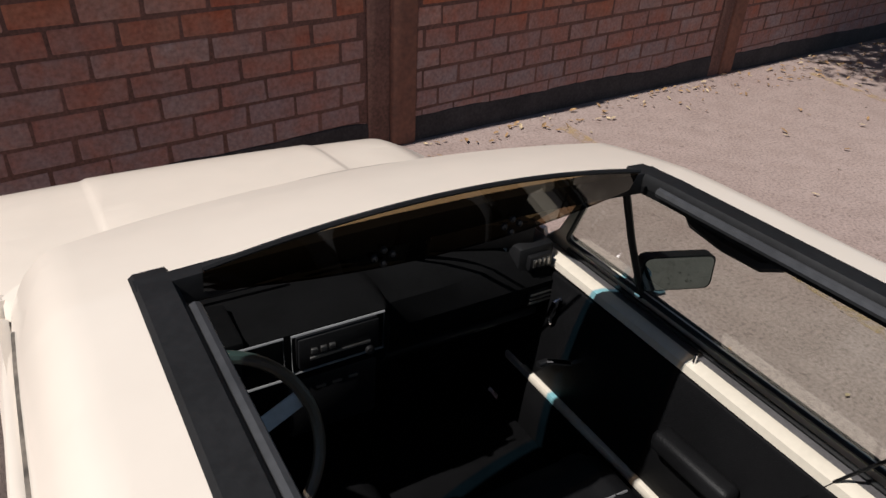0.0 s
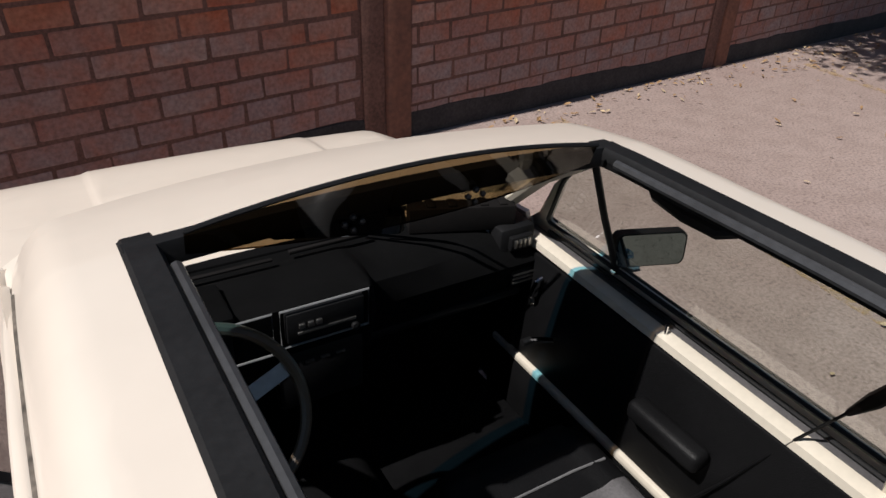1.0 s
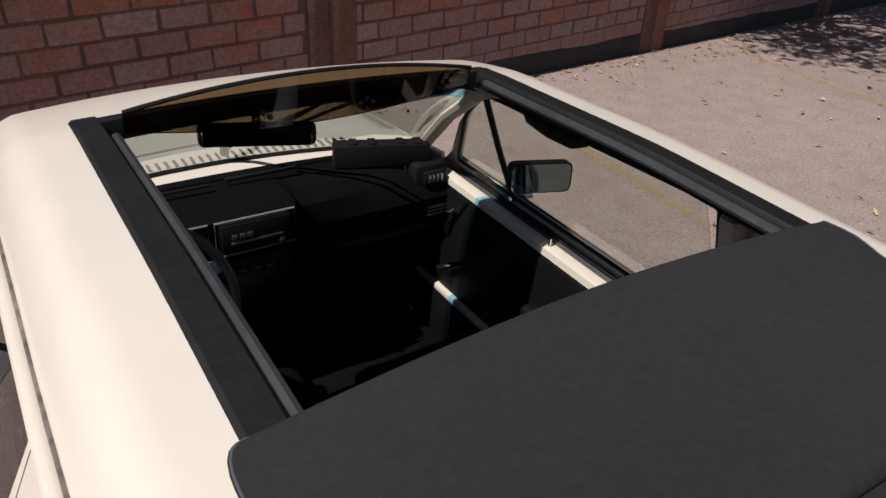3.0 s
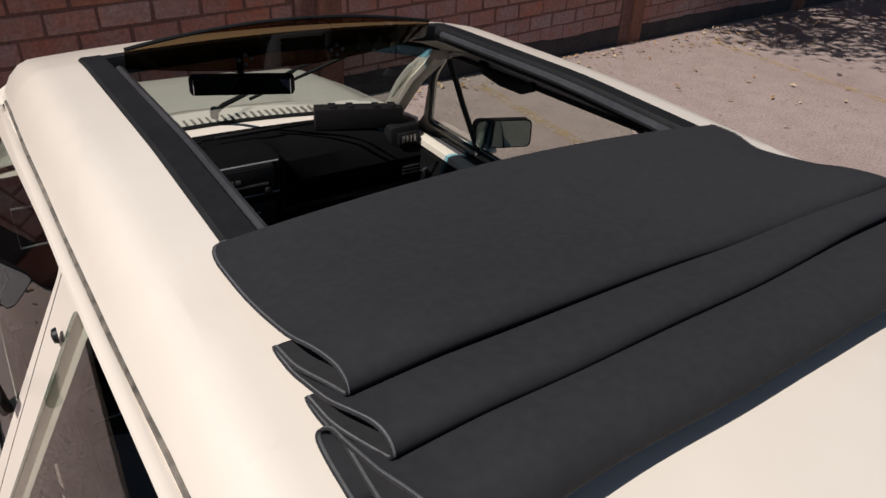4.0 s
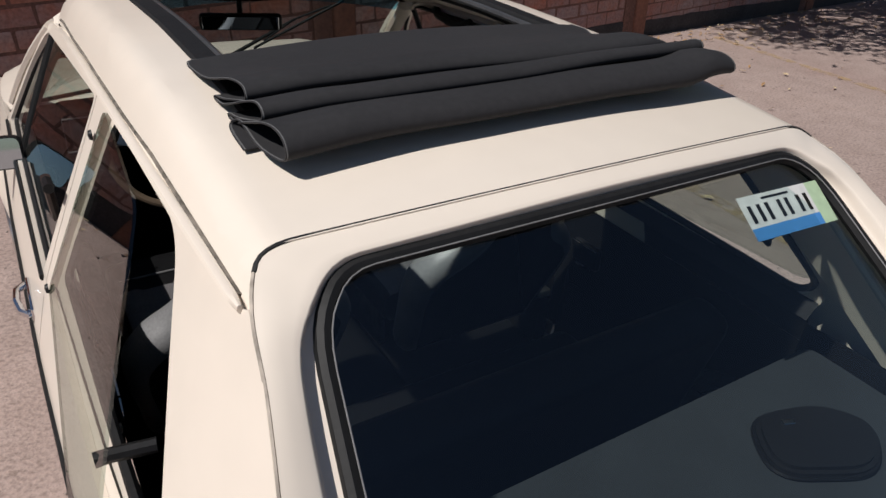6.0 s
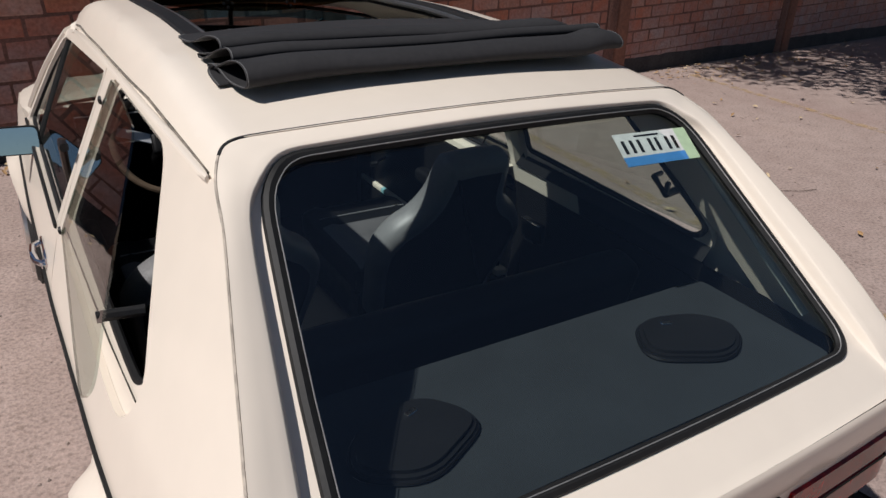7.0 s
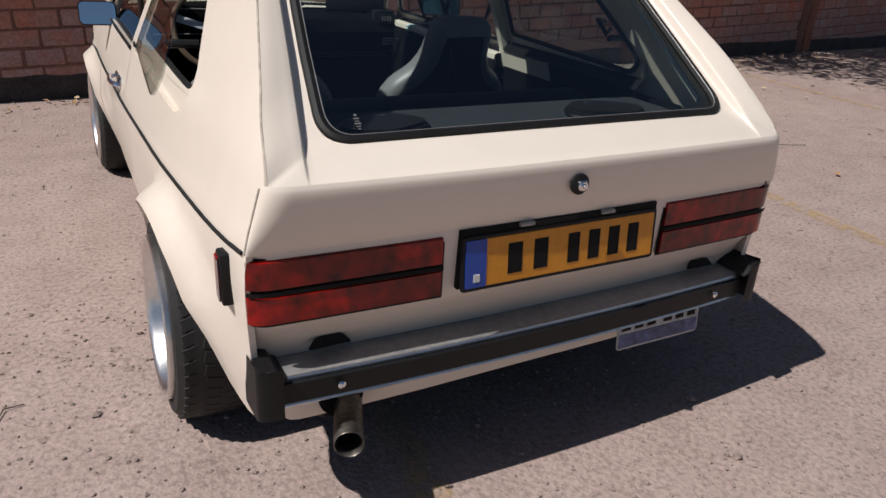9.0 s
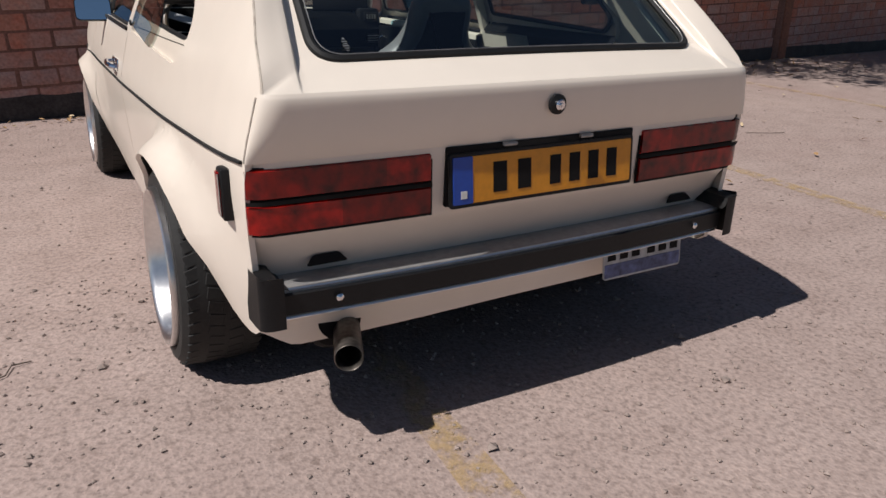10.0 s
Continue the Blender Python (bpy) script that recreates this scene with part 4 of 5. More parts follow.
part("centre_panel", box(-.12, .105, 2.405, 2.44, .60, .775, .012), PLASTIC, dash)
# passenger end: grab bar with bright edge, vents
part("end_pod", box(.565, .69, 2.49, 2.62, .77, .90, .018), PLASTIC, dash)
part("bright_edge", tube([(.548, 2.590, .896), (.557, 2.560, .884), (.570, 2.515, .842), (.577, 2.490, .812)], .007, 6, flat=.004), SPOKE, dash)
part("vent_frame", box(.592, .668, 2.474, 2.492, .835, .878, .004), PLASTIC, dash)
for i in range(4):
    part("vent_slat", box(.602 + .015 * i, .612 + .015 * i, 2.470, 2.478, .844, .870, .002), STEEL, dash)
part("lower_vent_frame", box(.60, .69, 2.47, 2.49, .715, .768, .005), PLASTIC, dash)
for i in range(3):
    part("vent_slat", box(.606, .684, 2.465, 2.475, .725 + .013 * i, .731 + .013 * i, .002), STEEL, dash)
part("glove_shelf", box(.14, .66, 2.49, 2.64, .66, .69, .01), PLASTIC, dash)

tray = thing("dash_tray", "black slotted plastic tray lying on the dashboard", "tray")
part("tray_body", box(-.152, .152, -.028, .028, -.042, .034, .005, 2, pose(.492, 2.588, .925, 0, 0, -20)), INK, tray)
for x in (-.09, -.03, .06, .115):
    part("tab", box(x - .012, x + .012, -.022, .022, .032, .040, .002, 2, pose(.492, 2.588, .925, 0, 0, -20)), INK, tray)

# steering wheel
sw = new("steering_wheel")
sw.parent = car
sm = pose(-.318, 2.195, .84, -30, 0, 0) @ pose(0, 0, 0, 90, 0, 0)
rimp = [sm @ Vector((.187 * math.cos(a), .187 * math.sin(a), 0)) for a in (2 * math.pi * i / 48 for i in range(48))]
part("wheel_rim", tube(rimp, .0125, 10, closed=True), material("brown_wheel_grip", (.11, .08, .055), .3), sw, "dark brown rim")
part("hub_pad", box(-.055, .055, -.04, .04, -.012, .03, .014, 3, sm @ pose(0, 0, -.025)), VINYL, sw)
for a in (20, 160, 270):
    part("spoke", box(.035, .182, -.017, .017, -.003, .003, .002, 1, sm @ pose(0, 0, -.012, 0, 0, a)), SPOKE, sw, "metal spoke coloured pale blue-grey for sky light")
part("steering_column", tube([sm @ Vector((0, 0, -.02)), sm @ Vector((0, 0, -.34))], .032, 12), PLASTIC, sw)
part("gear_lever", tube([(.02, 2.12, .34), (.03, 2.09, .47), (.035, 2.08, .50)], [.006, .006, .006], 8), CHROME, car)
part("gear_knob", lathe([(0, 0), (.004, .016), (.02, .021), (.038, .016), (.045, 0)], 16), PLASTIC, car).matrix_basis = pose(.035, 2.08, .495, 0, -90, 0)


# seats
def seat(cx, dy=0.0):
    st = new("front_seat")
    st.parent = car

    def cushion(u, v):
        """Rounded cushion: u round the section, v from rear to front."""
        y = 1.56 + .57 * v
        w, h = .222, .135
        a = 2 * math.pi * u
        c, sn = math.cos(a), math.sin(a)
        ex = .45
        x = w * math.copysign(abs(c) ** ex, c)
        z = .435 + .02 * v + h / 2 * math.copysign(abs(sn) ** ex, sn)
        e = 1 - .35 * smoothstep(.9, 1, v) - .2 * (1 - smoothstep(0, .06, v))
        if sn > 0 and abs(x) > .15:
            z += .012
        return (cx + x * (1 - .1 * smoothstep(.9, 1, v)), y, .445 + (z - .445) * e)

    bm = grid(cushion, [i / 40 for i in range(40)], [0, .02, .06, .2, .4, .6, .8, .88, .93, .97, 1.0], close_u=True)
    bmesh.ops.contextual_create(bm, geom=[e for e in bm.edges if e.is_boundary and abs(e.verts[0].co.y - 2.13) < .01 and abs(e.verts[1].co.y - 2.13) < .01])
    for f in bm.faces:
        f.material_index = 1 if f.calc_center_median().y > 1.955 or abs(f.calc_center_median().x - cx) > .2 else 0
    part("cushion", bm, [CUSHION, VINYL], st, "grey vinyl seat cushion with black edges")
    part("piping", tube([(cx - .19, 1.962, .523), (cx - .1, 1.970, .520), (cx + .1, 1.970, .520), (cx + .19, 1.962, .523)], .0035, 6), SEATGREY, st, "pale grey piping")
    # backrest with integral headrest: an outline extruded, rounded
    half = [(0.0, .0), (.245, .0), (.258, .12), (.280, .27), (.280, .365), (.236, .440), (.168, .490), (.136, .55), (.124, .655), (.108, .69), (.0, .70)]
    outl = [(x, z) for x, z in half] + [(-x, z) for x, z in reversed(half[1:-1])]
    outl = densify(rounded(outl, .035, 4), .02)
    bmm = pose(cx + .01, 1.47, .37, 90 + 24, 0, 0)
    part("backrest", pillow(outl, .055, .045, bmm), [SEATGREY, VINYL], st, "high-backed seat with grey vinyl edges and black centre")
    part("seat_rail", box(cx - .2, cx - .17, 1.65, 2.1, .235, .38, .005), STEEL, st)
    part("seat_rail", box(cx + .17, cx + .2, 1.65, 2.1, .235, .38, .005), STEEL, st)
    st.location = (0, dy, 0)


seat(.365)
seat(-.375)
bench = new("rear_bench")
bench.parent = car
part("bench_cushion", box(-.60, .60, .82, 1.22, .28, .46, .05, 4), VINYL, bench, "black vinyl bench cushion")
part("bench_back", box(-.60, .60, -.06, .06, 0, .42, .04, 4, pose(0, .82, .42, 14, 0, 0)), VINYL, bench, "black vinyl bench back")

# parcel shelf with speakers
shelf = thing("parcel_shelf", "dark felt-covered parcel shelf behind the rear seat", "shelf")
part("board", panel(densify(rounded([(-.585, .13), (.585, .13), (.60, .50), (-.60, .50)], .03, 3), .15), [], lambda x, y: (x, y, .852), [-.3, 0, .3], [.3], .016), SHELF, shelf)
for s in (-1, 1):
    so = rounded([(-.125, -.06), (.06, -.085), (.135, .02), (.06, .085), (-.09, .075)], .06, 6)
    sp = thing("shelf_speaker", "black oval car speaker set in the parcel shelf", "speaker", group="shelf speakers")
    mm = pose(s * .345 if s > 0 else -.325, .312, .8535, 0, 0, -20 * s)
    if s < 0:
        so = [(-x, y) for x, y in so][::-1]
    part("speaker_grille", slab(so, .022, mm, .008), PLASTIC, sp)
    part("speaker_ring", tube([mm @ Vector((x * 1.02, y * 1.02, .004)) for x, y in so], .005, 6, closed=True), VINYL, sp)
    part("badge", box(-.012, .012, -.006, .006, .0, .003, .001, 1, mm @ pose(-.035 * s, .04, .022)), CHROME, sp)

# inner trims, sills and pillars
for s in (-1, 1):
    dt = new("door_trim")
    dt.parent = car
    part("trim_board", box(s * .692 - .014, s * .692 + .004, 1.44, 2.53, .435, .812, .008), VINYL, dt, "black vinyl door card")
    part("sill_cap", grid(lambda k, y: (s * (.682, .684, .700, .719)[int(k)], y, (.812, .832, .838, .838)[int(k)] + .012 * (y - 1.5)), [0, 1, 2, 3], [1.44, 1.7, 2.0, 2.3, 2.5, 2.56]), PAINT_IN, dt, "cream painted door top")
    # outer half of the door top, its shade given as grey colour
    part("door_top_shade", grid(lambda k, y: (s * (.719, .721, .735, .748)[int(k)], y, (.838, .8345, .833, .832)[int(k)] + .012 * (y - 1.5)), [0, 1, 2, 3], [1.44, 1.7, 2.0, 2.3, 2.5, 2.56]), CUSHION, dt, "outer half of the door top, coloured grey for shade")
    part("felt_strip", tube([(s * .746, y, .842 + .012 * (y - 1.5)) for y in (1.45, 1.8, 2.2, 2.5)], .006, 6), RUBBER, dt)
    arm = box(s * .645 - .028, s * .645 + .030, 1.765, 1.99, .615, .672, .018, 3)
    part("armrest", arm, VINYL, dt, "black padded armrest")
    for i in range(5):
        part("pocket_rib", box(s * .672 - .006, s * .672 + .004, 1.50 + .05 * i, 1.515 + .05 * i, .42, .50, .003), VINYL, dt)
    cr = part("window_crank", tube([(s * .675, 2.31, .615), (s * .655, 2.31, .615), (s * .648, 2.36, .585), (s * .648, 2.40, .555)], .008, 8), CHROME, dt, "chrome window crank")
    part("crank_knob", tube([(s * .648, 2.40, .555), (s * .615, 2.40, .555)], .011, 10), PLASTIC, cr)
    part("pull_lever", tube([(s * .675, 2.42, .755), (s * .655, 2.42, .75), (s * .65, 2.43, .70), (s * .672, 2.44, .66)], .007, 8), CHROME, dt)
    part("lock_pin", tube([(s * .70, 1.99, .835), (s * .70, 1.99, .868)], .0045, 8), CHROME, dt)
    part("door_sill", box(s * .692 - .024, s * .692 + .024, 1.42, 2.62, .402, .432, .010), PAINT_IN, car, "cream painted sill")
    part("sill_carpet", box(s * .692 - .027, s * .692 + .024, 1.42, 2.62, .20, .404, .008), CARPET, car)
    part("kick_panel", box(s * .685 - .006, s * .685 + .006, 2.53, 2.72, .22, .86, .004), VINYL, car)
    part("quarter_trim_and_shade", grid(lambda y, z: (s * (half_width(y, max(z, .66)) - (.055 if z < .9 else .03)), y, z), [.56, .8, 1.0, 1.2, 1.41], [.24, .5, .7, .785]), VINYL, car)
    # rear end of the cream lining, coloured black for the shade on it
    part("quarter_trim_and_shade", grid(lambda y, z: (s * (half_width(y, z) - .050), y, z), [.56, .8, 1.08], [.783, .82, .858]), VINYL, car)
    part("quarter_lining", grid(lambda y, z: (s * (half_width(y, z) - .050), y, z), [1.08, 1.2, 1.44], [.783 , .82, .858]), PAINT_IN, car, "cream painted panel below the rear side window")
    tray = part("side_ashtray", box(s * .684 - .012, s * .684 + .012, 1.20, 1.31, .628, .70, .008, 3), PLASTIC, car)
    part("ashtray_edge", tube([(s * .671, 1.205, .698), (s * .668, 1.305, .698)], .0035, 6), CHROME, tray)
    part("ashtray_hinge", tube([(s * .671, 1.215, .630), (s * .668, 1.28, .630)], .005, 6), CHROME, tray)
    part("quarter_sill", grid(lambda y, k: (s * (half_width(y, .86) - (.055, .022)[int(k)]), y, (.855, .895)[int(k)]), [.56, .8, 1.0, 1.2, 1.41], [0, 1]), VINYL, car)
    part("b_pillar_trim", grid(lambda k, z: (s * (half_width(1.41, z) - (.018, .045, .045, .018)[int(k)]), (1.378, 1.39, 1.420, 1.430)[int(k)] + .03 * (1.26 - z) / .33, z), [0, 1, 2, 3], [.78, .86, .93, 1.05, 1.15, 1.26]), PAINT_IN, car)
    # pillar below the cream part, made black
    part("dark_pillar_foot", grid(lambda k, z: (s * (half_width(1.41, z) - (.018, .047, .047, .018)[int(k)]), (1.376, 1.388, 1.437, 1.450)[int(k)], z), [0, 1, 2, 3], [.3, .6, .78]), VINYL, car)
    part("boot_side", grid(lambda y, z: (s * (half_width(.12, .80) - .04), y, z), [.12, .3, .56], [.3, .6, .85]), CARPET, car)
    part("c_pillar_lining", grid(lambda u, v: (s * (half_width(.03 + .565 * v + .05 + .25 * u, .845 + .42 * v) + (-.070 + .030 * u if s > 0 else -.095 + .05 * u)), .025 + .565 * v + (.36 - .11 * v) * u, .845 + .42 * v), [0, .15, .3, .5, .7, .85, 1], [0, .25, .5, .75, 1]), PAINT_IN, car)
    # inner flange round the rear side window
    fl_in = rounded([(.61, .902), (1.345, .928), (1.308, 1.256), (.84, 1.242), (.555, .955)], [.05, .02, .025, .05, .05])
    part("window_flange", panel(densify(rounded([(.595, .835), (1.385, .868), (1.34, 1.284), (.808, 1.270), (.525, .935)], [.06, .02, .03, .05, .07]), .06), [densify(fl_in, .06)], lambda y, z: (s * (half_width(y, z) - .015), y, z), steps(.6, 1.38, .1), steps(.86, 1.27, .08), .012, (s, 0, 0)), PAINT, car)
    # seat belt from the pillar
    belt = new("seat_belt")
    belt.parent = car
    part("webbing", tube([(s * .695, 1.556, .965), (s * .688, 1.62, .84), (s * .665, 1.72, .62), (s * .635, 1.86, .345)], .004, 6, flat=.0035), VINYL, belt, "dark belt webbing")
    part("belt_tongue", tube([(s * .70, 1.488, 1.095), (s * .70, 1.50, 1.07), (s * .698, 1.528, 1.015), (s * .695, 1.557, .962)], [.008, .015, .016, .007], 8, flat=.010), material("belt_handle", (.03, .016, .012), .4), belt, "dark brown plastic belt guide")
    part("belt_anchor", tube([(s * .70, 1.43, 1.09), (s * .70, 1.488, 1.085)], .011, 8), PLASTIC, belt)
    part("grab_handle", tube([(s * .57, 2.02, 1.258), (s * .558, 1.99, 1.243), (s * .553, 1.91, 1.237), (s * .553, 1.83, 1.241), (s * .565, 1.80, 1.256)], .013, 8), PLASTIC, car)
    part("a_pillar_trim", tube([(s * .545, 2.19, 1.235), (s * .60, 2.39, 1.10), (s * .665, 2.62, .90)], .026, 8, flat=.016), PAINT_IN, car)

# inside mirror, wipers, rear glass sticker
rv = new("inside_mirror")
rv.parent = car
part("shell", box(-.128, .128, -.012, .022, -.026, .026, .012, 3, pose(-.043, 2.205, 1.217, 4, 0, -20)), PLASTIC, rv, "black mirror shell")
part("mirror_glass", box(-.118, .118, -.0155, -.011, -.021, .021, .002, 1, pose(-.043, 2.205, 1.217, 4, 0, -20)), MIRROR, rv)
part("stalk", tube([(-.04, 2.22, 1.23), (-.03, 2.25, 1.28), (-.02, 2.245, 1.315)], .009, 8), PLASTIC, rv)


def wiper(foot, reach, blade0, blade1):
    """Points on the windscreen as (u, v): the pivot, the arm's end, and both ends of the blade."""
    w = new("windscreen_wiper")
    w.parent = car
    a, b = Vector(screen(*foot, .03)), Vector(screen(*reach, .036))
    part("wiper_arm", tube([a, a.lerp(b, .12) + Vector((0, .006, .006)), b], [.010, .008, .005], 8), PLASTIC, w)
    part("wiper_blade", tube([Vector(screen(*blade0, .012)), Vector(screen(*blade1, .012))], .0055, 6), RUBBER, w)
    part("blade_bridge", tube([Vector(screen(*blade0, .014)).lerp(b, .25), b, Vector(screen(*blade1, .014)).lerp(b, .25)], .004, 6), PLASTIC, w)
    part("wiper_pivot", tube([a + Vector((0, .01, -.02)), a + Vector((0, -.0, .012))], .014, 10), PLASTIC, w)


wiper((.072, .06), (.42, .56), (.205, .265), (.655, .865))
sn = thing("window_sticker", "blue and white registration sticker on the rear window", "sticker")
sc = Vector(hatch_up(hu(.360, .838), .838)) - UN * .010
sd = (Vector(hatch_up(hu(.342, .88), .88)) - Vector(hatch_up(hu(.342, .78), .78))).normalized()
sx = Vector((1, 0, 0))
sz = sx.cross(sd).normalized()
smat = Matrix.Translation(sc) @ Matrix((sx, sd, sz)).transposed().to_4x4() @ pose(0, 0, .0, 0, 0, -2)
part("sticker_face", slab([(-.105, -.04), (.07, -.04), (.07, .04), (-.105, .04)], .001, smat), WHITE, sn, smooth=False)
part("sticker_green", slab([(.07, -.04), (.105, -.04), (.105, .04), (.07, .04)], .001, smat), material("pale_green_print", (.42, .55, .36), .4), sn, smooth=False)
part("sticker_blue", slab([(-.105, -.04), (.07, -.04), (.07, -.018), (-.105, -.018)], .0016, smat), material("sky_blue_print", (.06, .22, .50), .4), sn, smooth=False)
for x in (-.088, -.066, -.045, -.014, .006, .036, .056):
    part("character_bar", slab([(x - .0042, -.010), (x + .0042, -.010), (x + .0042, .022), (x - .0042, .022)], .0018, smat), INK, sn, smooth=False)
part("print_line", slab([(-.05, .029), (.02, .029), (.02, .033), (-.05, .033)], .0018, smat), INK, sn, smooth=False)
lg = thing("glass_stamp", "small white maker's stamp etched on the rear window", "stamp")
lc = Vector(hatch_up(hu(-.468, .19), .19))
lmat = Matrix.Translation(lc) @ Matrix((sx, sd, sz)).transposed().to_4x4()
for i, (w, h) in enumerate(((.012, .0025), (.009, .002), (.013, .003), (.010, .002), (.006, .002))):
    part("stamp_line", slab([(-w / 2, -.0), (w / 2, 0), (w / 2, h), (-w / 2, h)], .0012, lmat @ pose(0, .018 - .0065 * i, .001)), SEATGREY, lg, smooth=False)
part("stamp_dot", slab(circle(0, .028, .003, 10), .0012, lmat @ pose(0, 0, .001)), SEATGREY, lg, smooth=False)
# gas strut and hook inside the hatch
part("gas_strut", tube([(.535, .56, 1.20), (.60, .22, .90)], .009, 8), PALEMETAL, car, "pale hatch gas strut")
part("catch_bracket", tube([(.66, .70, 1.03), (.61, .66, 1.02), (.60, .70, 1.06), (.66, .73, 1.05)], .008, 6), PLASTIC, car)


# ---- ground ----
def ground_material():
    m = bpy.data.materials.new("dusty_asphalt")
    m.use_nodes = True
    nt = m.node_tree
    p = nt.nodes["Principled BSDF"]
    p.inputs["Roughness"].default_value = 0.95
    p.inputs["Specular IOR Level"].default_value = 0.03
    L = nt.links.new
    co = nt.nodes.new("ShaderNodeTexCoord")

    def tex(kind, scale, detail=4):
        n = nt.nodes.new(kind)
        n.inputs["Scale"].default_value = scale
        if kind == "ShaderNodeTexNoise":
            n.inputs["Detail"].default_value = detail
        L(co.outputs["Object"], n.inputs["Vector"])
        return n

    def ramp(src, stops):
        r = nt.nodes.new("ShaderNodeValToRGB")
        while len(r.color_ramp.elements) < len(stops):
            r.color_ramp.elements.new(0.5)
        for e, (pos, c) in zip(r.color_ramp.elements, stops):
            e.position, e.color = pos, (*c, 1)
        L(src, r.inputs[0])
        return r

    def mix(kind, a, b, fac):
        n = nt.nodes.new("ShaderNodeMix")
        n.data_type, n.blend_type = "RGBA", kind
        if isinstance(fac, float):
            n.inputs[0].default_value = fac
        else:
            L(fac, n.inputs[0])
        L(a, n.inputs[6])
        L(b, n.inputs[7])
        return n.outputs[2]

    big, mid, fine = tex("ShaderNodeTexNoise", 0.45, 5), tex("ShaderNodeTexNoise", 5.0, 6), tex("ShaderNodeTexNoise", 55.0, 5)
    grit, grit2 = tex("ShaderNodeTexVoronoi", 95.0), tex("ShaderNodeTexVoronoi", 38.0)
    base = ramp(big.outputs["Fac"], ((.3, (.315, .236, .214)), (.45, (.328, .257, .232)), (.6, (.345, .272, .246)), (.75, (.362, .284, .254))))
    blot = ramp(mid.outputs["Fac"], ((.35, (.90, .89, .885)), (.6, (1.0, 1.0, 1.0)), (.8, (1.04, 1.03, 1.02))))
    spk = ramp(fine.outputs["Fac"], ((.3, (.68, .67, .665)), (.52, (1, 1, 1)), (.75, (1.16, 1.14, 1.13))))
    gr = ramp(grit.outputs["Distance"], ((.02, (.55, .54, .53)), (.22, (1, 1, 1)), (.6, (1.06, 1.05, 1.04))))
    g2 = ramp(grit2.outputs["Color"], ((.05, (.62, .6, .58)), (.16, (1, 1, 1)), (.93, (1, 1, 1)), (.98, (1.35, 1.3, 1.25))))
    c = mix("MULTIPLY", base.outputs[0], blot.outputs[0], 1.0)
    c = mix("MULTIPLY", c, spk.outputs[0], 1.0)
    c = mix("MULTIPLY", c, gr.outputs[0], .7)
    c = mix("MULTIPLY", c, g2.outputs[0], .6)
    L(c, p.inputs["Base Color"])
    b = nt.nodes.new("ShaderNodeBump")
    b.inputs["Strength"].default_value, b.inputs["Distance"].default_value = .32, .006
    add = nt.nodes.new("ShaderNodeMath")
    add.operation = "ADD"
    L(fine.outputs["Fac"], add.inputs[0])
    L(grit.outputs["Distance"], add.inputs[1])
    L(add.outputs[0], b.inputs["Height"])
    L(b.outputs[0], p.inputs["Normal"])
    return m


bmg = bmesh.new()
bmesh.ops.create_grid(bmg, x_segments=2, y_segments=2, size=400)
ground = tagged(part("ground", bmg, ground_material(), smooth=False), "dusty pinkish grey worn asphalt of a parking lot", "ground", kind="structure")


def worn_paint():
    m = bpy.data.materials.new("worn_yellow_paint")
    m.use_nodes = True
    nt = m.node_tree
    p = nt.nodes["Principled BSDF"]
    p.inputs["Roughness"].default_value = .9
    n = nt.nodes.new("ShaderNodeTexNoise")
    n.inputs["Scale"].default_value, n.inputs["Detail"].default_value, n.inputs["Roughness"].default_value = 11, 8, .75
    co = nt.nodes.new("ShaderNodeTexCoord")
    r = nt.nodes.new("ShaderNodeValToRGB")
    r.color_ramp.elements[0].position, r.color_ramp.elements[1].position = .44, .56
    L = nt.links.new
    L(co.outputs["Object"], n.inputs["Vector"])
    L(n.outputs["Fac"], r.inputs[0])
    r.color_ramp.elements[0].color, r.color_ramp.elements[1].color = (0, 0, 0, 1), (.45, .45, .45, 1)
    p.inputs["Base Color"].default_value = (.50, .34, .14, 1)
    L(r.outputs[0], p.inputs["Alpha"])
    return m


wp = worn_paint()
for x, lean, y0, y1 in ((-.305, .05, -3.0, 4.6), (2.48, .085, .3, 4.95), (5.62, .11, 0.0, 5.2)):
    bm = bmesh.new()
    n = 40
    ys = [y0 + (y1 - y0) * i / n for i in range(n + 1)]
    a = [bm.verts.new((x + lean * y - .05 + .016 * noise.noise((x, i * .9, 0)), y, .004)) for i, y in enumerate(ys)]
    b = [bm.verts.new((x + lean * y + .05 + .016 * noise.noise((x, i * .9, 5)), y, .004)) for i, y in enumerate(ys)]
    for i in range(n):
        bm.faces.new((a[i], b[i], b[i + 1], a[i + 1]))
    tagged(part("bay_line", bm, wp, smooth=False), "worn faded yellow parking bay line on asphalt", "road marking", group="bay lines", kind="structure")

# ---- wall ----
# the lot slopes a little across the wall, so the wall stands tilted against the ground
WALL_AT = Matrix.Translation((0, 4.95, 0)) @ Matrix.Rotation(radians(6.0), 4, "Z") @ Matrix.Rotation(radians(-2.0), 4, "Y")


def wall_y(x):
    return 4.95 + .105 * x


mortar = material("wall_mortar", (0.19, 0.095, 0.072), 0.95, var=0.2, scale=3, fine=60, bump=0.3)
concrete = material("post_concrete", (0.24, 0.11, 0.075), 0.95, var=0.14, scale=2.5, fine=30, bump=0.15, second=(.15, .08, .062), spec=.15)
# footing colour holds the shade and debris along the wall's foot
footing = material("dark_footing", (0.05, 0.044, 0.044), 0.95, var=0.2, scale=4, fine=50, bump=0.4)


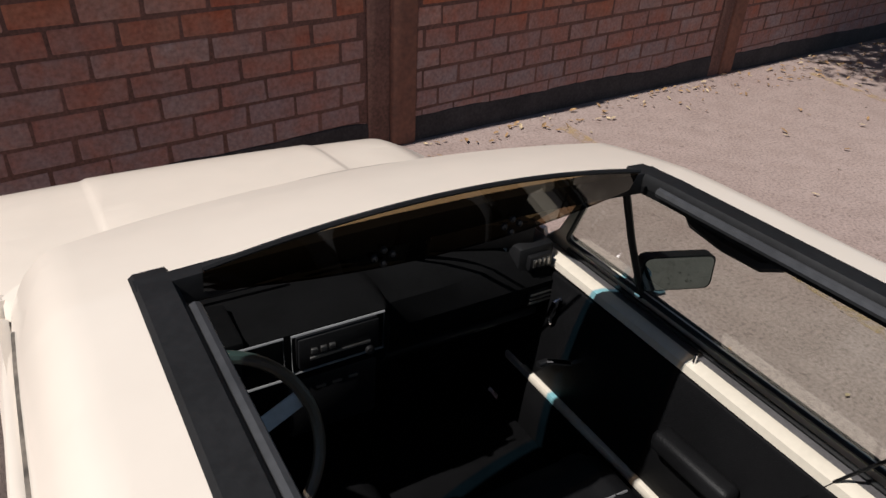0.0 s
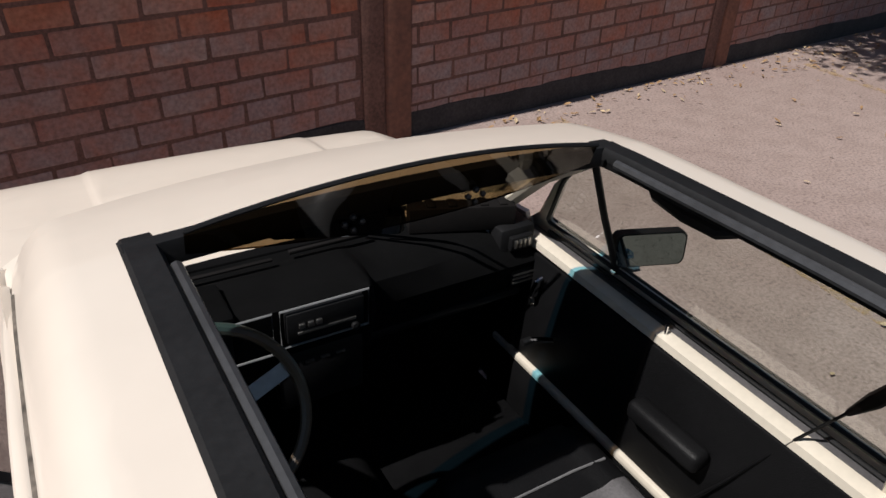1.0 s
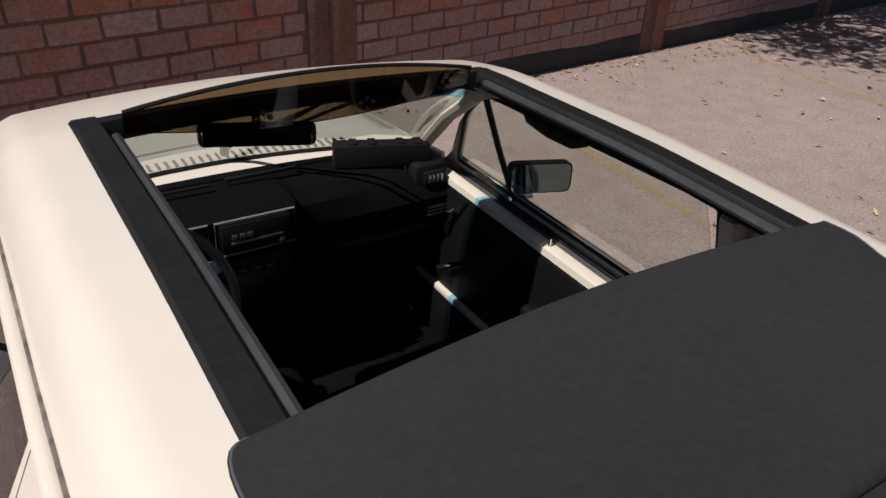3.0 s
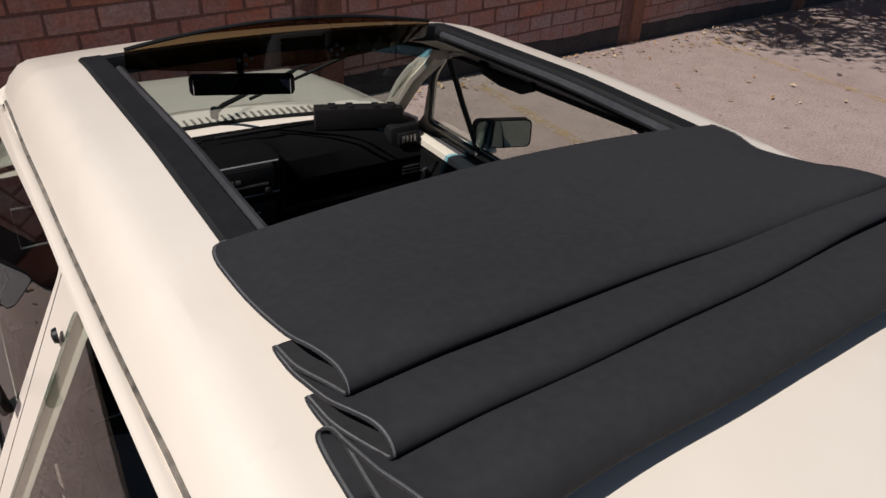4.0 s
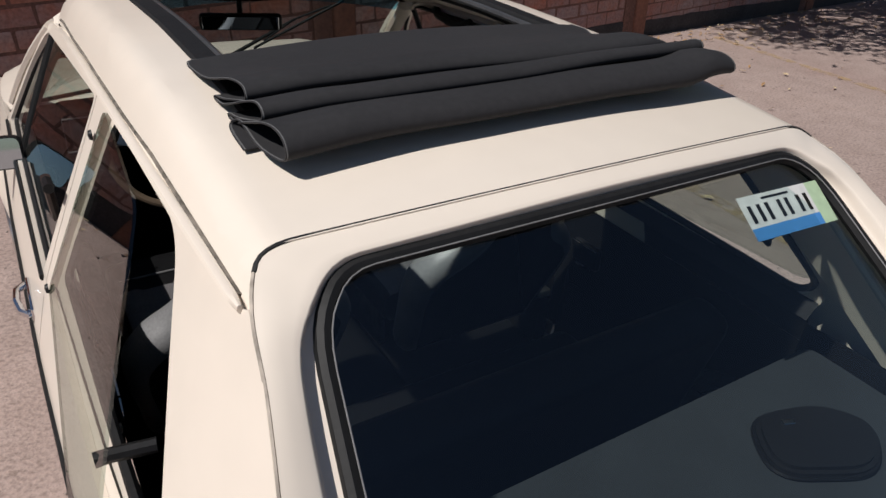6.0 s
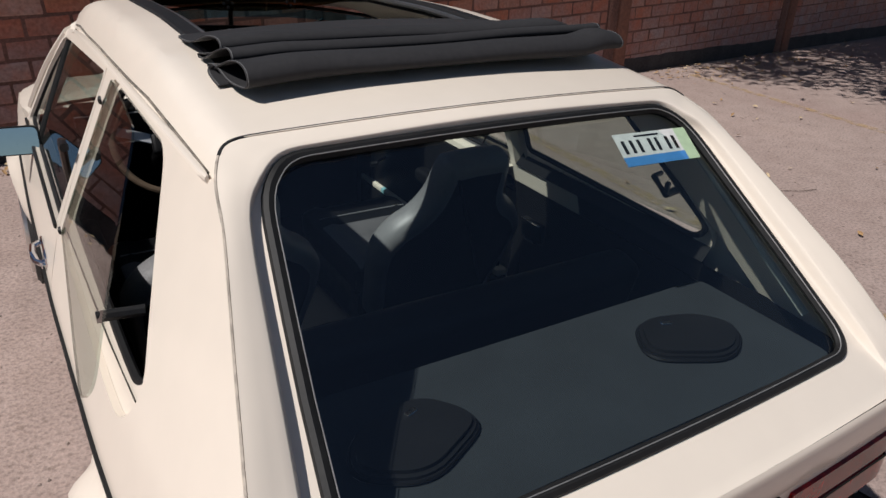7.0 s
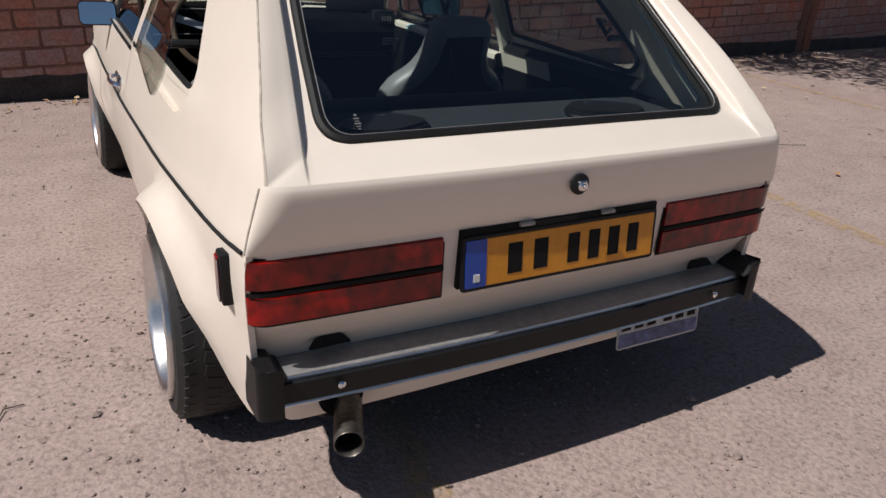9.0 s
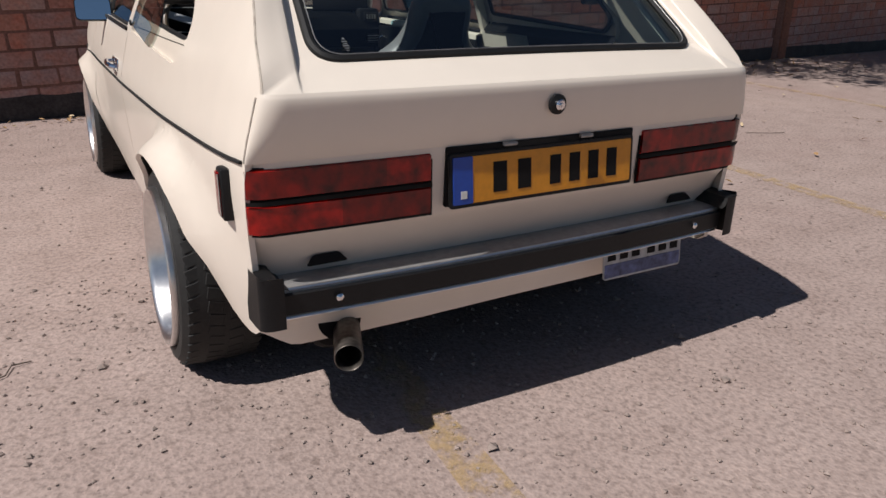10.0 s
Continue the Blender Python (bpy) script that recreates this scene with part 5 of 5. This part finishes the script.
def brick_material():
    m = bpy.data.materials.new("brick_block")
    m.use_nodes = True
    nt = m.node_tree
    p = nt.nodes["Principled BSDF"]
    p.inputs["Roughness"].default_value = .95
    p.inputs["Specular IOR Level"].default_value = .15
    L = nt.links.new
    info, geo, co = nt.nodes.new("ShaderNodeObjectInfo"), nt.nodes.new("ShaderNodeNewGeometry"), nt.nodes.new("ShaderNodeTexCoord")
    add = nt.nodes.new("ShaderNodeMath")
    add.operation = "ADD"
    L(info.outputs["Random"], add.inputs[0])
    L(geo.outputs["Random Per Island"], add.inputs[1])
    fr = nt.nodes.new("ShaderNodeMath")
    fr.operation = "FRACT"
    L(add.outputs[0], fr.inputs[0])
    r = nt.nodes.new("ShaderNodeValToRGB")
    stops = ((0, (.44, .16, .098)), (.25, (.475, .178, .10)), (.45, (.41, .165, .112)), (.65, (.44, .21, .15)), (.85, (.475, .26, .20)), (.93, (.50, .295, .235)), (1.0, (.40, .16, .105)))
    while len(r.color_ramp.elements) < len(stops):
        r.color_ramp.elements.new(.5)
    for e, (pos, c) in zip(r.color_ramp.elements, stops):
        e.position, e.color = pos, (*c, 1)
    L(fr.outputs[0], r.inputs[0])
    sep = nt.nodes.new("ShaderNodeSeparateXYZ")
    L(geo.outputs["Position"], sep.inputs[0])
    n1, n2 = nt.nodes.new("ShaderNodeTexNoise"), nt.nodes.new("ShaderNodeTexNoise")
    n1.inputs["Scale"].default_value, n2.inputs["Scale"].default_value = 2.2, 45
    n1.inputs["Detail"].default_value, n2.inputs["Detail"].default_value = 4, 5
    L(geo.outputs["Position"], n1.inputs["Vector"])
    L(geo.outputs["Position"], n2.inputs["Vector"])
    # pale salt bloom on the lower courses, with an uneven edge
    h = nt.nodes.new("ShaderNodeMath")
    h.operation = "MULTIPLY_ADD"
    L(n1.outputs["Fac"], h.inputs[0])
    h.inputs[1].default_value = -1.1
    L(sep.outputs["Z"], h.inputs[2])
    mr = nt.nodes.new("ShaderNodeMapRange")
    mr.inputs["From Min"].default_value, mr.inputs["From Max"].default_value = -.25, .50
    mr.inputs["To Min"].default_value, mr.inputs["To Max"].default_value = .72, .0
    L(h.outputs[0], mr.inputs["Value"])
    mx = nt.nodes.new("ShaderNodeMix")
    mx.data_type = "RGBA"
    L(mr.outputs[0], mx.inputs[0])
    L(r.outputs[0], mx.inputs[6])
    mx.inputs[7].default_value = (.315, .24, .235, 1)
    # worn patches, some orange and some grey, that cross the bricks
    n3 = nt.nodes.new("ShaderNodeTexNoise")
    n3.inputs["Scale"].default_value, n3.inputs["Detail"].default_value, n3.inputs["Roughness"].default_value = 7.5, 5, .6
    L(geo.outputs["Position"], n3.inputs["Vector"])
    r3 = nt.nodes.new("ShaderNodeValToRGB")
    r3.color_ramp.elements.new(.5)
    for e, (pos, c) in zip(r3.color_ramp.elements, ((.32, (1.10, .86, .76)), (.5, (1, 1, 1)), (.68, (1.0, 1.16, 1.22)))):
        e.position, e.color = pos, (*c, 1)
    L(n3.outputs["Fac"], r3.inputs[0])
    worn = nt.nodes.new("ShaderNodeMix")
    worn.data_type, worn.blend_type = "RGBA", "MULTIPLY"
    worn.inputs[0].default_value = 1
    L(mx.outputs[2], worn.inputs[6])
    L(r3.outputs[0], worn.inputs[7])
    r2 = nt.nodes.new("ShaderNodeValToRGB")
    r2.color_ramp.elements[0].position, r2.color_ramp.elements[1].position = .3, .7
    r2.color_ramp.elements[0].color, r2.color_ramp.elements[1].color = (.72, .70, .70, 1), (1.12, 1.1, 1.1, 1)
    L(n2.outputs["Fac"], r2.inputs[0])
    mu = nt.nodes.new("ShaderNodeMix")
    mu.data_type, mu.blend_type = "RGBA", "MULTIPLY"
    mu.inputs[0].default_value = 1
    L(worn.outputs[2], mu.inputs[6])
    L(r2.outputs[0], mu.inputs[7])
    L(mu.outputs[2], p.inputs["Base Color"])
    b = nt.nodes.new("ShaderNodeBump")
    b.inputs["Strength"].default_value, b.inputs["Distance"].default_value = .22, .006
    L(n2.outputs["Fac"], b.inputs["Height"])
    L(b.outputs[0], p.inputs["Normal"])
    return m


BRICK = brick_material()
wall = tagged(part("wall_north", box(-16, 30, .0018, .16, -1.3, 2.6, 0), mortar, smooth=False), "red brick boundary wall with pale lower courses and concrete posts", "wall", kind="structure")
wall.matrix_world = WALL_AT


def footing_fn(x, k):
    top = .185 - .035 * x + .022 * noise.noise((x * 1.3, 0, 4)) + .012 * noise.noise((x * 6, 0, 9))
    y, z = ((-.004, -1.2), (-.006, top - .05), (-.004, top - .008), (.004, top))[int(k)]
    return (x, y - .004 * noise.noise((x * 4, z * 5, 2)), z)


part("footing", grid(footing_fn, [-8 + .08 * i for i in range(350)], [0, 1, 2, 3]), footing, wall, "concrete footing coloured dark for shade and debris")
POSTS = [1.553 + 3.66 * k for k in range(-4, 8)]
for x in POSTS:
    part("post", box(x, x + .2, -.024, .1, -1.2, 2.6, .02, 3), concrete, wall, "reddish concrete post")
    part("joint_fill", box(x - .165, x - .001, -.008, .1, -1.2, 2.6, .006), mortar, wall, "dark mortar fill beside the post")

# ---- litter at the foot of the wall ----
leafm = material("dry_leaf", (.36, .22, .10), .8, var=.2, scale=30, fine=120, second=(.16, .09, .045))
leafp = material("pale_dry_leaf", (.55, .42, .26), .8, var=.2, scale=30, fine=120)
stonem = material("pebble", (.265, .208, .185), .9, var=.2, scale=20, fine=90)
rng = random.Random(11)


def leaf_bm(bm, x, y, size, rot, z0):
    tilt = Euler((rng.uniform(-.5, .5), rng.uniform(-.5, .5), rot)).to_matrix()
    pts = [(-1, 0, 0), (-.3, .42, .12), (.5, .34, .1), (1.1, 0, .02), (.5, -.34, .1), (-.3, -.42, .12)]
    vs = [bm.verts.new(tilt @ (Vector(p) * size) + Vector((x, y, z0 + size * .5))) for p in pts]
    for a, b, c, d in ((0, 1, 2, 3), (0, 3, 4, 5)):
        bm.faces.new((vs[a], vs[b], vs[c], vs[d]))


for name, mat, count in (("fallen_leaves", leafm, 420), ("pale_fallen_leaves", leafp, 160)):
    bm = bmesh.new()
    for i in range(count):
        x = rng.uniform(-2.5, 11) if rng.random() < .6 else rng.gauss(7.4, 1.2)
        y = wall_y(x) - .06 - abs(rng.gauss(0, .22 + .35 * smoothstep(4.5, 8, x)))
        leaf_bm(bm, x, y, rng.uniform(.012, .034), rng.uniform(0, 6.3), .004)
    for i in range(26):
        leaf_bm(bm, rng.uniform(1, 7), rng.uniform(1.2, 4.6), rng.uniform(.02, .036), rng.uniform(0, 6.3), .004)
    tagged(part(name, bm, mat, smooth=False), "dry brown leaves scattered along the wall", "leaves", kind="stuff")
OCTA = ((1, 0, 0), (-1, 0, 0), (0, 1, 0), (0, -1, 0), (0, 0, 1), (0, 0, -1))
OCTF = ((0, 2, 4), (2, 1, 4), (1, 3, 4), (3, 0, 4), (2, 0, 5), (1, 2, 5), (3, 1, 5), (0, 3, 5))
palestone = material("pale_grit", (.31, .245, .215), .95, var=.15, scale=20, fine=90)
for name, mat, count, big, label in (("loose_gravel", stonem, 1700, .0050, "small dark loose stones on the asphalt"), ("pale_grit", palestone, 5200, .0085, "pale pinkish grit strewn over the asphalt")):
    verts, faces = [], []
    for i in range(count):
        x, y = (rng.uniform(-3.5, 6), rng.uniform(-2.2, 5)) if i % 2 else (rng.uniform(-2.2, 1.4), rng.uniform(-1.0, 1.4))
        r = rng.uniform(.0015, big) * (2.0 if rng.random() < .025 else 1)
        rot = Euler((rng.random() * 6, rng.random() * 6, rng.random() * 6)).to_matrix()
        k = len(verts)
        for p in OCTA:
            q = rot @ (Vector(p) * rng.uniform(.6, 1.15) * r)
            verts.append((x + q.x * 1.2, y + q.y * 1.2, r * .4 + q.z * .8))
        faces += [tuple(k + j for j in f) for f in OCTF]
    me = bpy.data.meshes.new(name)
    me.from_pydata(verts, [], faces)
    me.materials.append(mat)
    tagged(new(name, me), label, "gravel", kind="stuff")
twigm = material("dry_twig", (.09, .065, .05), .9)
for pts in ([(-1.35, .64, .004), (-1.31, .66, .007), (-1.305, .71, .009), (-1.265, .73, .006), (-1.25, .78, .008), (-1.20, .79, .005)], [(3.6, 2.2, .006), (3.75, 2.1, .01), (3.9, 2.08, .006)]):
    tagged(part("twig", tube(pts, .0022, 5), twigm), "thin dry twig lying on the asphalt", "twig")

# ---- tree behind the wall whose crown shades the corner ----
bark = material("bark", (.10, .075, .055), .95, var=.25, scale=8, fine=40, bump=.6, bump_scale=30)
leafg = material("green_leaf", (.05, .09, .025), .6, var=.3, scale=4, fine=20)


def tree(x, y, height, spread, label):
    t = thing("tree", label, "tree", at=(x, y, 0))
    trunk = [tube([(0, 0, -.1), (.04, -.05, 1.4), (-.05, -.3, 2.6), (-.1, -.6, 3.3)], [.16, .13, .11, .08], 10)]
    tips = []
    for i in range(11):
        a = 2 * math.pi * i / 11 + rng.uniform(-.2, .2)
        r = spread * rng.uniform(.55, 1)
        z = 3.3 + rng.uniform(.2, height - 3.4)
        p0 = Vector((-.08, -.5, 3.0 + rng.uniform(-.3, .3)))
        p2 = Vector((r * math.cos(a), r * math.sin(a) - 1.2, z))
        p1 = p0.lerp(p2, .5) + Vector((0, 0, .35))
        trunk.append(tube([p0, p1, p2], [.055, .035, .012], 6))
        tips += [p1, p2, p1.lerp(p2, .5), p2 + Vector((rng.uniform(-.3, .3), rng.uniform(-.3, .3), .3))]
    part("trunk", join(trunk), bark, t)
    bm = bmesh.new()
    for c in tips:
        for k in range(270):
            d = Vector((rng.gauss(0, .34), rng.gauss(0, .34), rng.gauss(0, .26)))
            m = Euler((rng.random() * 6, rng.random() * 6, rng.random() * 6)).to_matrix()
            q = c + d
            s = rng.uniform(.05, .10)
            vs = [bm.verts.new(q + m @ Vector(w) * s) for w in ((-1, 0, 0), (0, .45, .1), (1, 0, 0), (0, -.45, .1))]
            bm.faces.new(vs)
    part("crown", bm, leafg, t, smooth=False)
    return t


tree(6.2, 6.2, 5.4, 2.25, "leafy green tree standing behind the brick wall")
tree(9.0, 6.5, 5.2, 1.9, "leafy green tree beside the brick wall corner")

# ---- bricks of the wall, last ----
CH, BL = .133, .298


def brick_mesh(w, name):
    b = box(-w / 2, w / 2, 0, .05, 0, CH - .014, .009, 2)
    for v in b.verts:
        v.co += Vector((noise.noise((v.co.x * 20, v.co.z * 30, w * 50)), noise.noise((v.co.x * 25, v.co.z * 25, 3 + w)) * .4, noise.noise((v.co.x * 20, v.co.z * 30, 9 + w)))) * .006
    return b


variants = {}


def brick_data(w, k):
    key = (round(w, 2), k)
    if key not in variants:
        me = bpy.data.meshes.new("brick")
        b = brick_mesh(round(w, 2) + k * .0001, "brick")
        b.to_mesh(me)
        b.free()
        me.materials.append(BRICK)
        variants[key] = me
    return variants[key]


near, rest = 0, []
for c in range(-2, 19):
    z = CH * c + .025
    for i in range(len(POSTS) - 1):
        x0, x1 = POSTS[i] + .20, POSTS[i + 1] - .17
        first = .749 if c % 2 else .903
        x = first + BL * math.floor((x0 - first) / BL)
        while x < x1 - .03:
            ja, jb = noise.noise((x * 3.1, c * 1.7, 1.0)) * .03, noise.noise(((x + BL) * 3.1, c * 1.7, 1.0)) * .03
            a, b = max(x + ja, x0), min(x + BL + jb, x1)
            x += BL
            if b - a < .05:
                continue
            place = Matrix.Translation(((a + b) / 2 + rng.uniform(-.003, .003), rng.uniform(-.0008, .0008), z + rng.uniform(-.003, .003))) @ Matrix.Rotation(rng.uniform(-.008, .008), 4, "Y")
            w = b - a - .014
            if -1.7 < (a + b) / 2 < 7.5 and 1 <= c <= 9 and near < 300:
                ob = new("brick", brick_data(w, rng.randrange(4)))
                ob.parent = wall
                ob.matrix_basis = place
                near += 1
            else:
                rest.append((w, place))
verts, faces = [], []
for w, m in rest:
    k = len(verts)
    h = CH - .014
    for dx, dy, dz in ((0, 0, 0), (1, 0, 0), (1, 0, 1), (0, 0, 1), (0, 1, 0), (1, 1, 0), (1, 1, 1), (0, 1, 1)):
        verts.append(m @ Vector((-w / 2 + dx * w, dy * .05, dz * h)))
    faces += [(k, k + 1, k + 2, k + 3), (k + 4, k, k + 3, k + 7), (k + 1, k + 5, k + 6, k + 2), (k + 3, k + 2, k + 6, k + 7), (k + 4, k + 5, k + 1, k)]
me = bpy.data.meshes.new("brickwork")
me.from_pydata(verts, [], faces)
me.materials.append(BRICK)
bw = new("brickwork", me)
bw.parent = wall
bw["kind"] = "stuff"
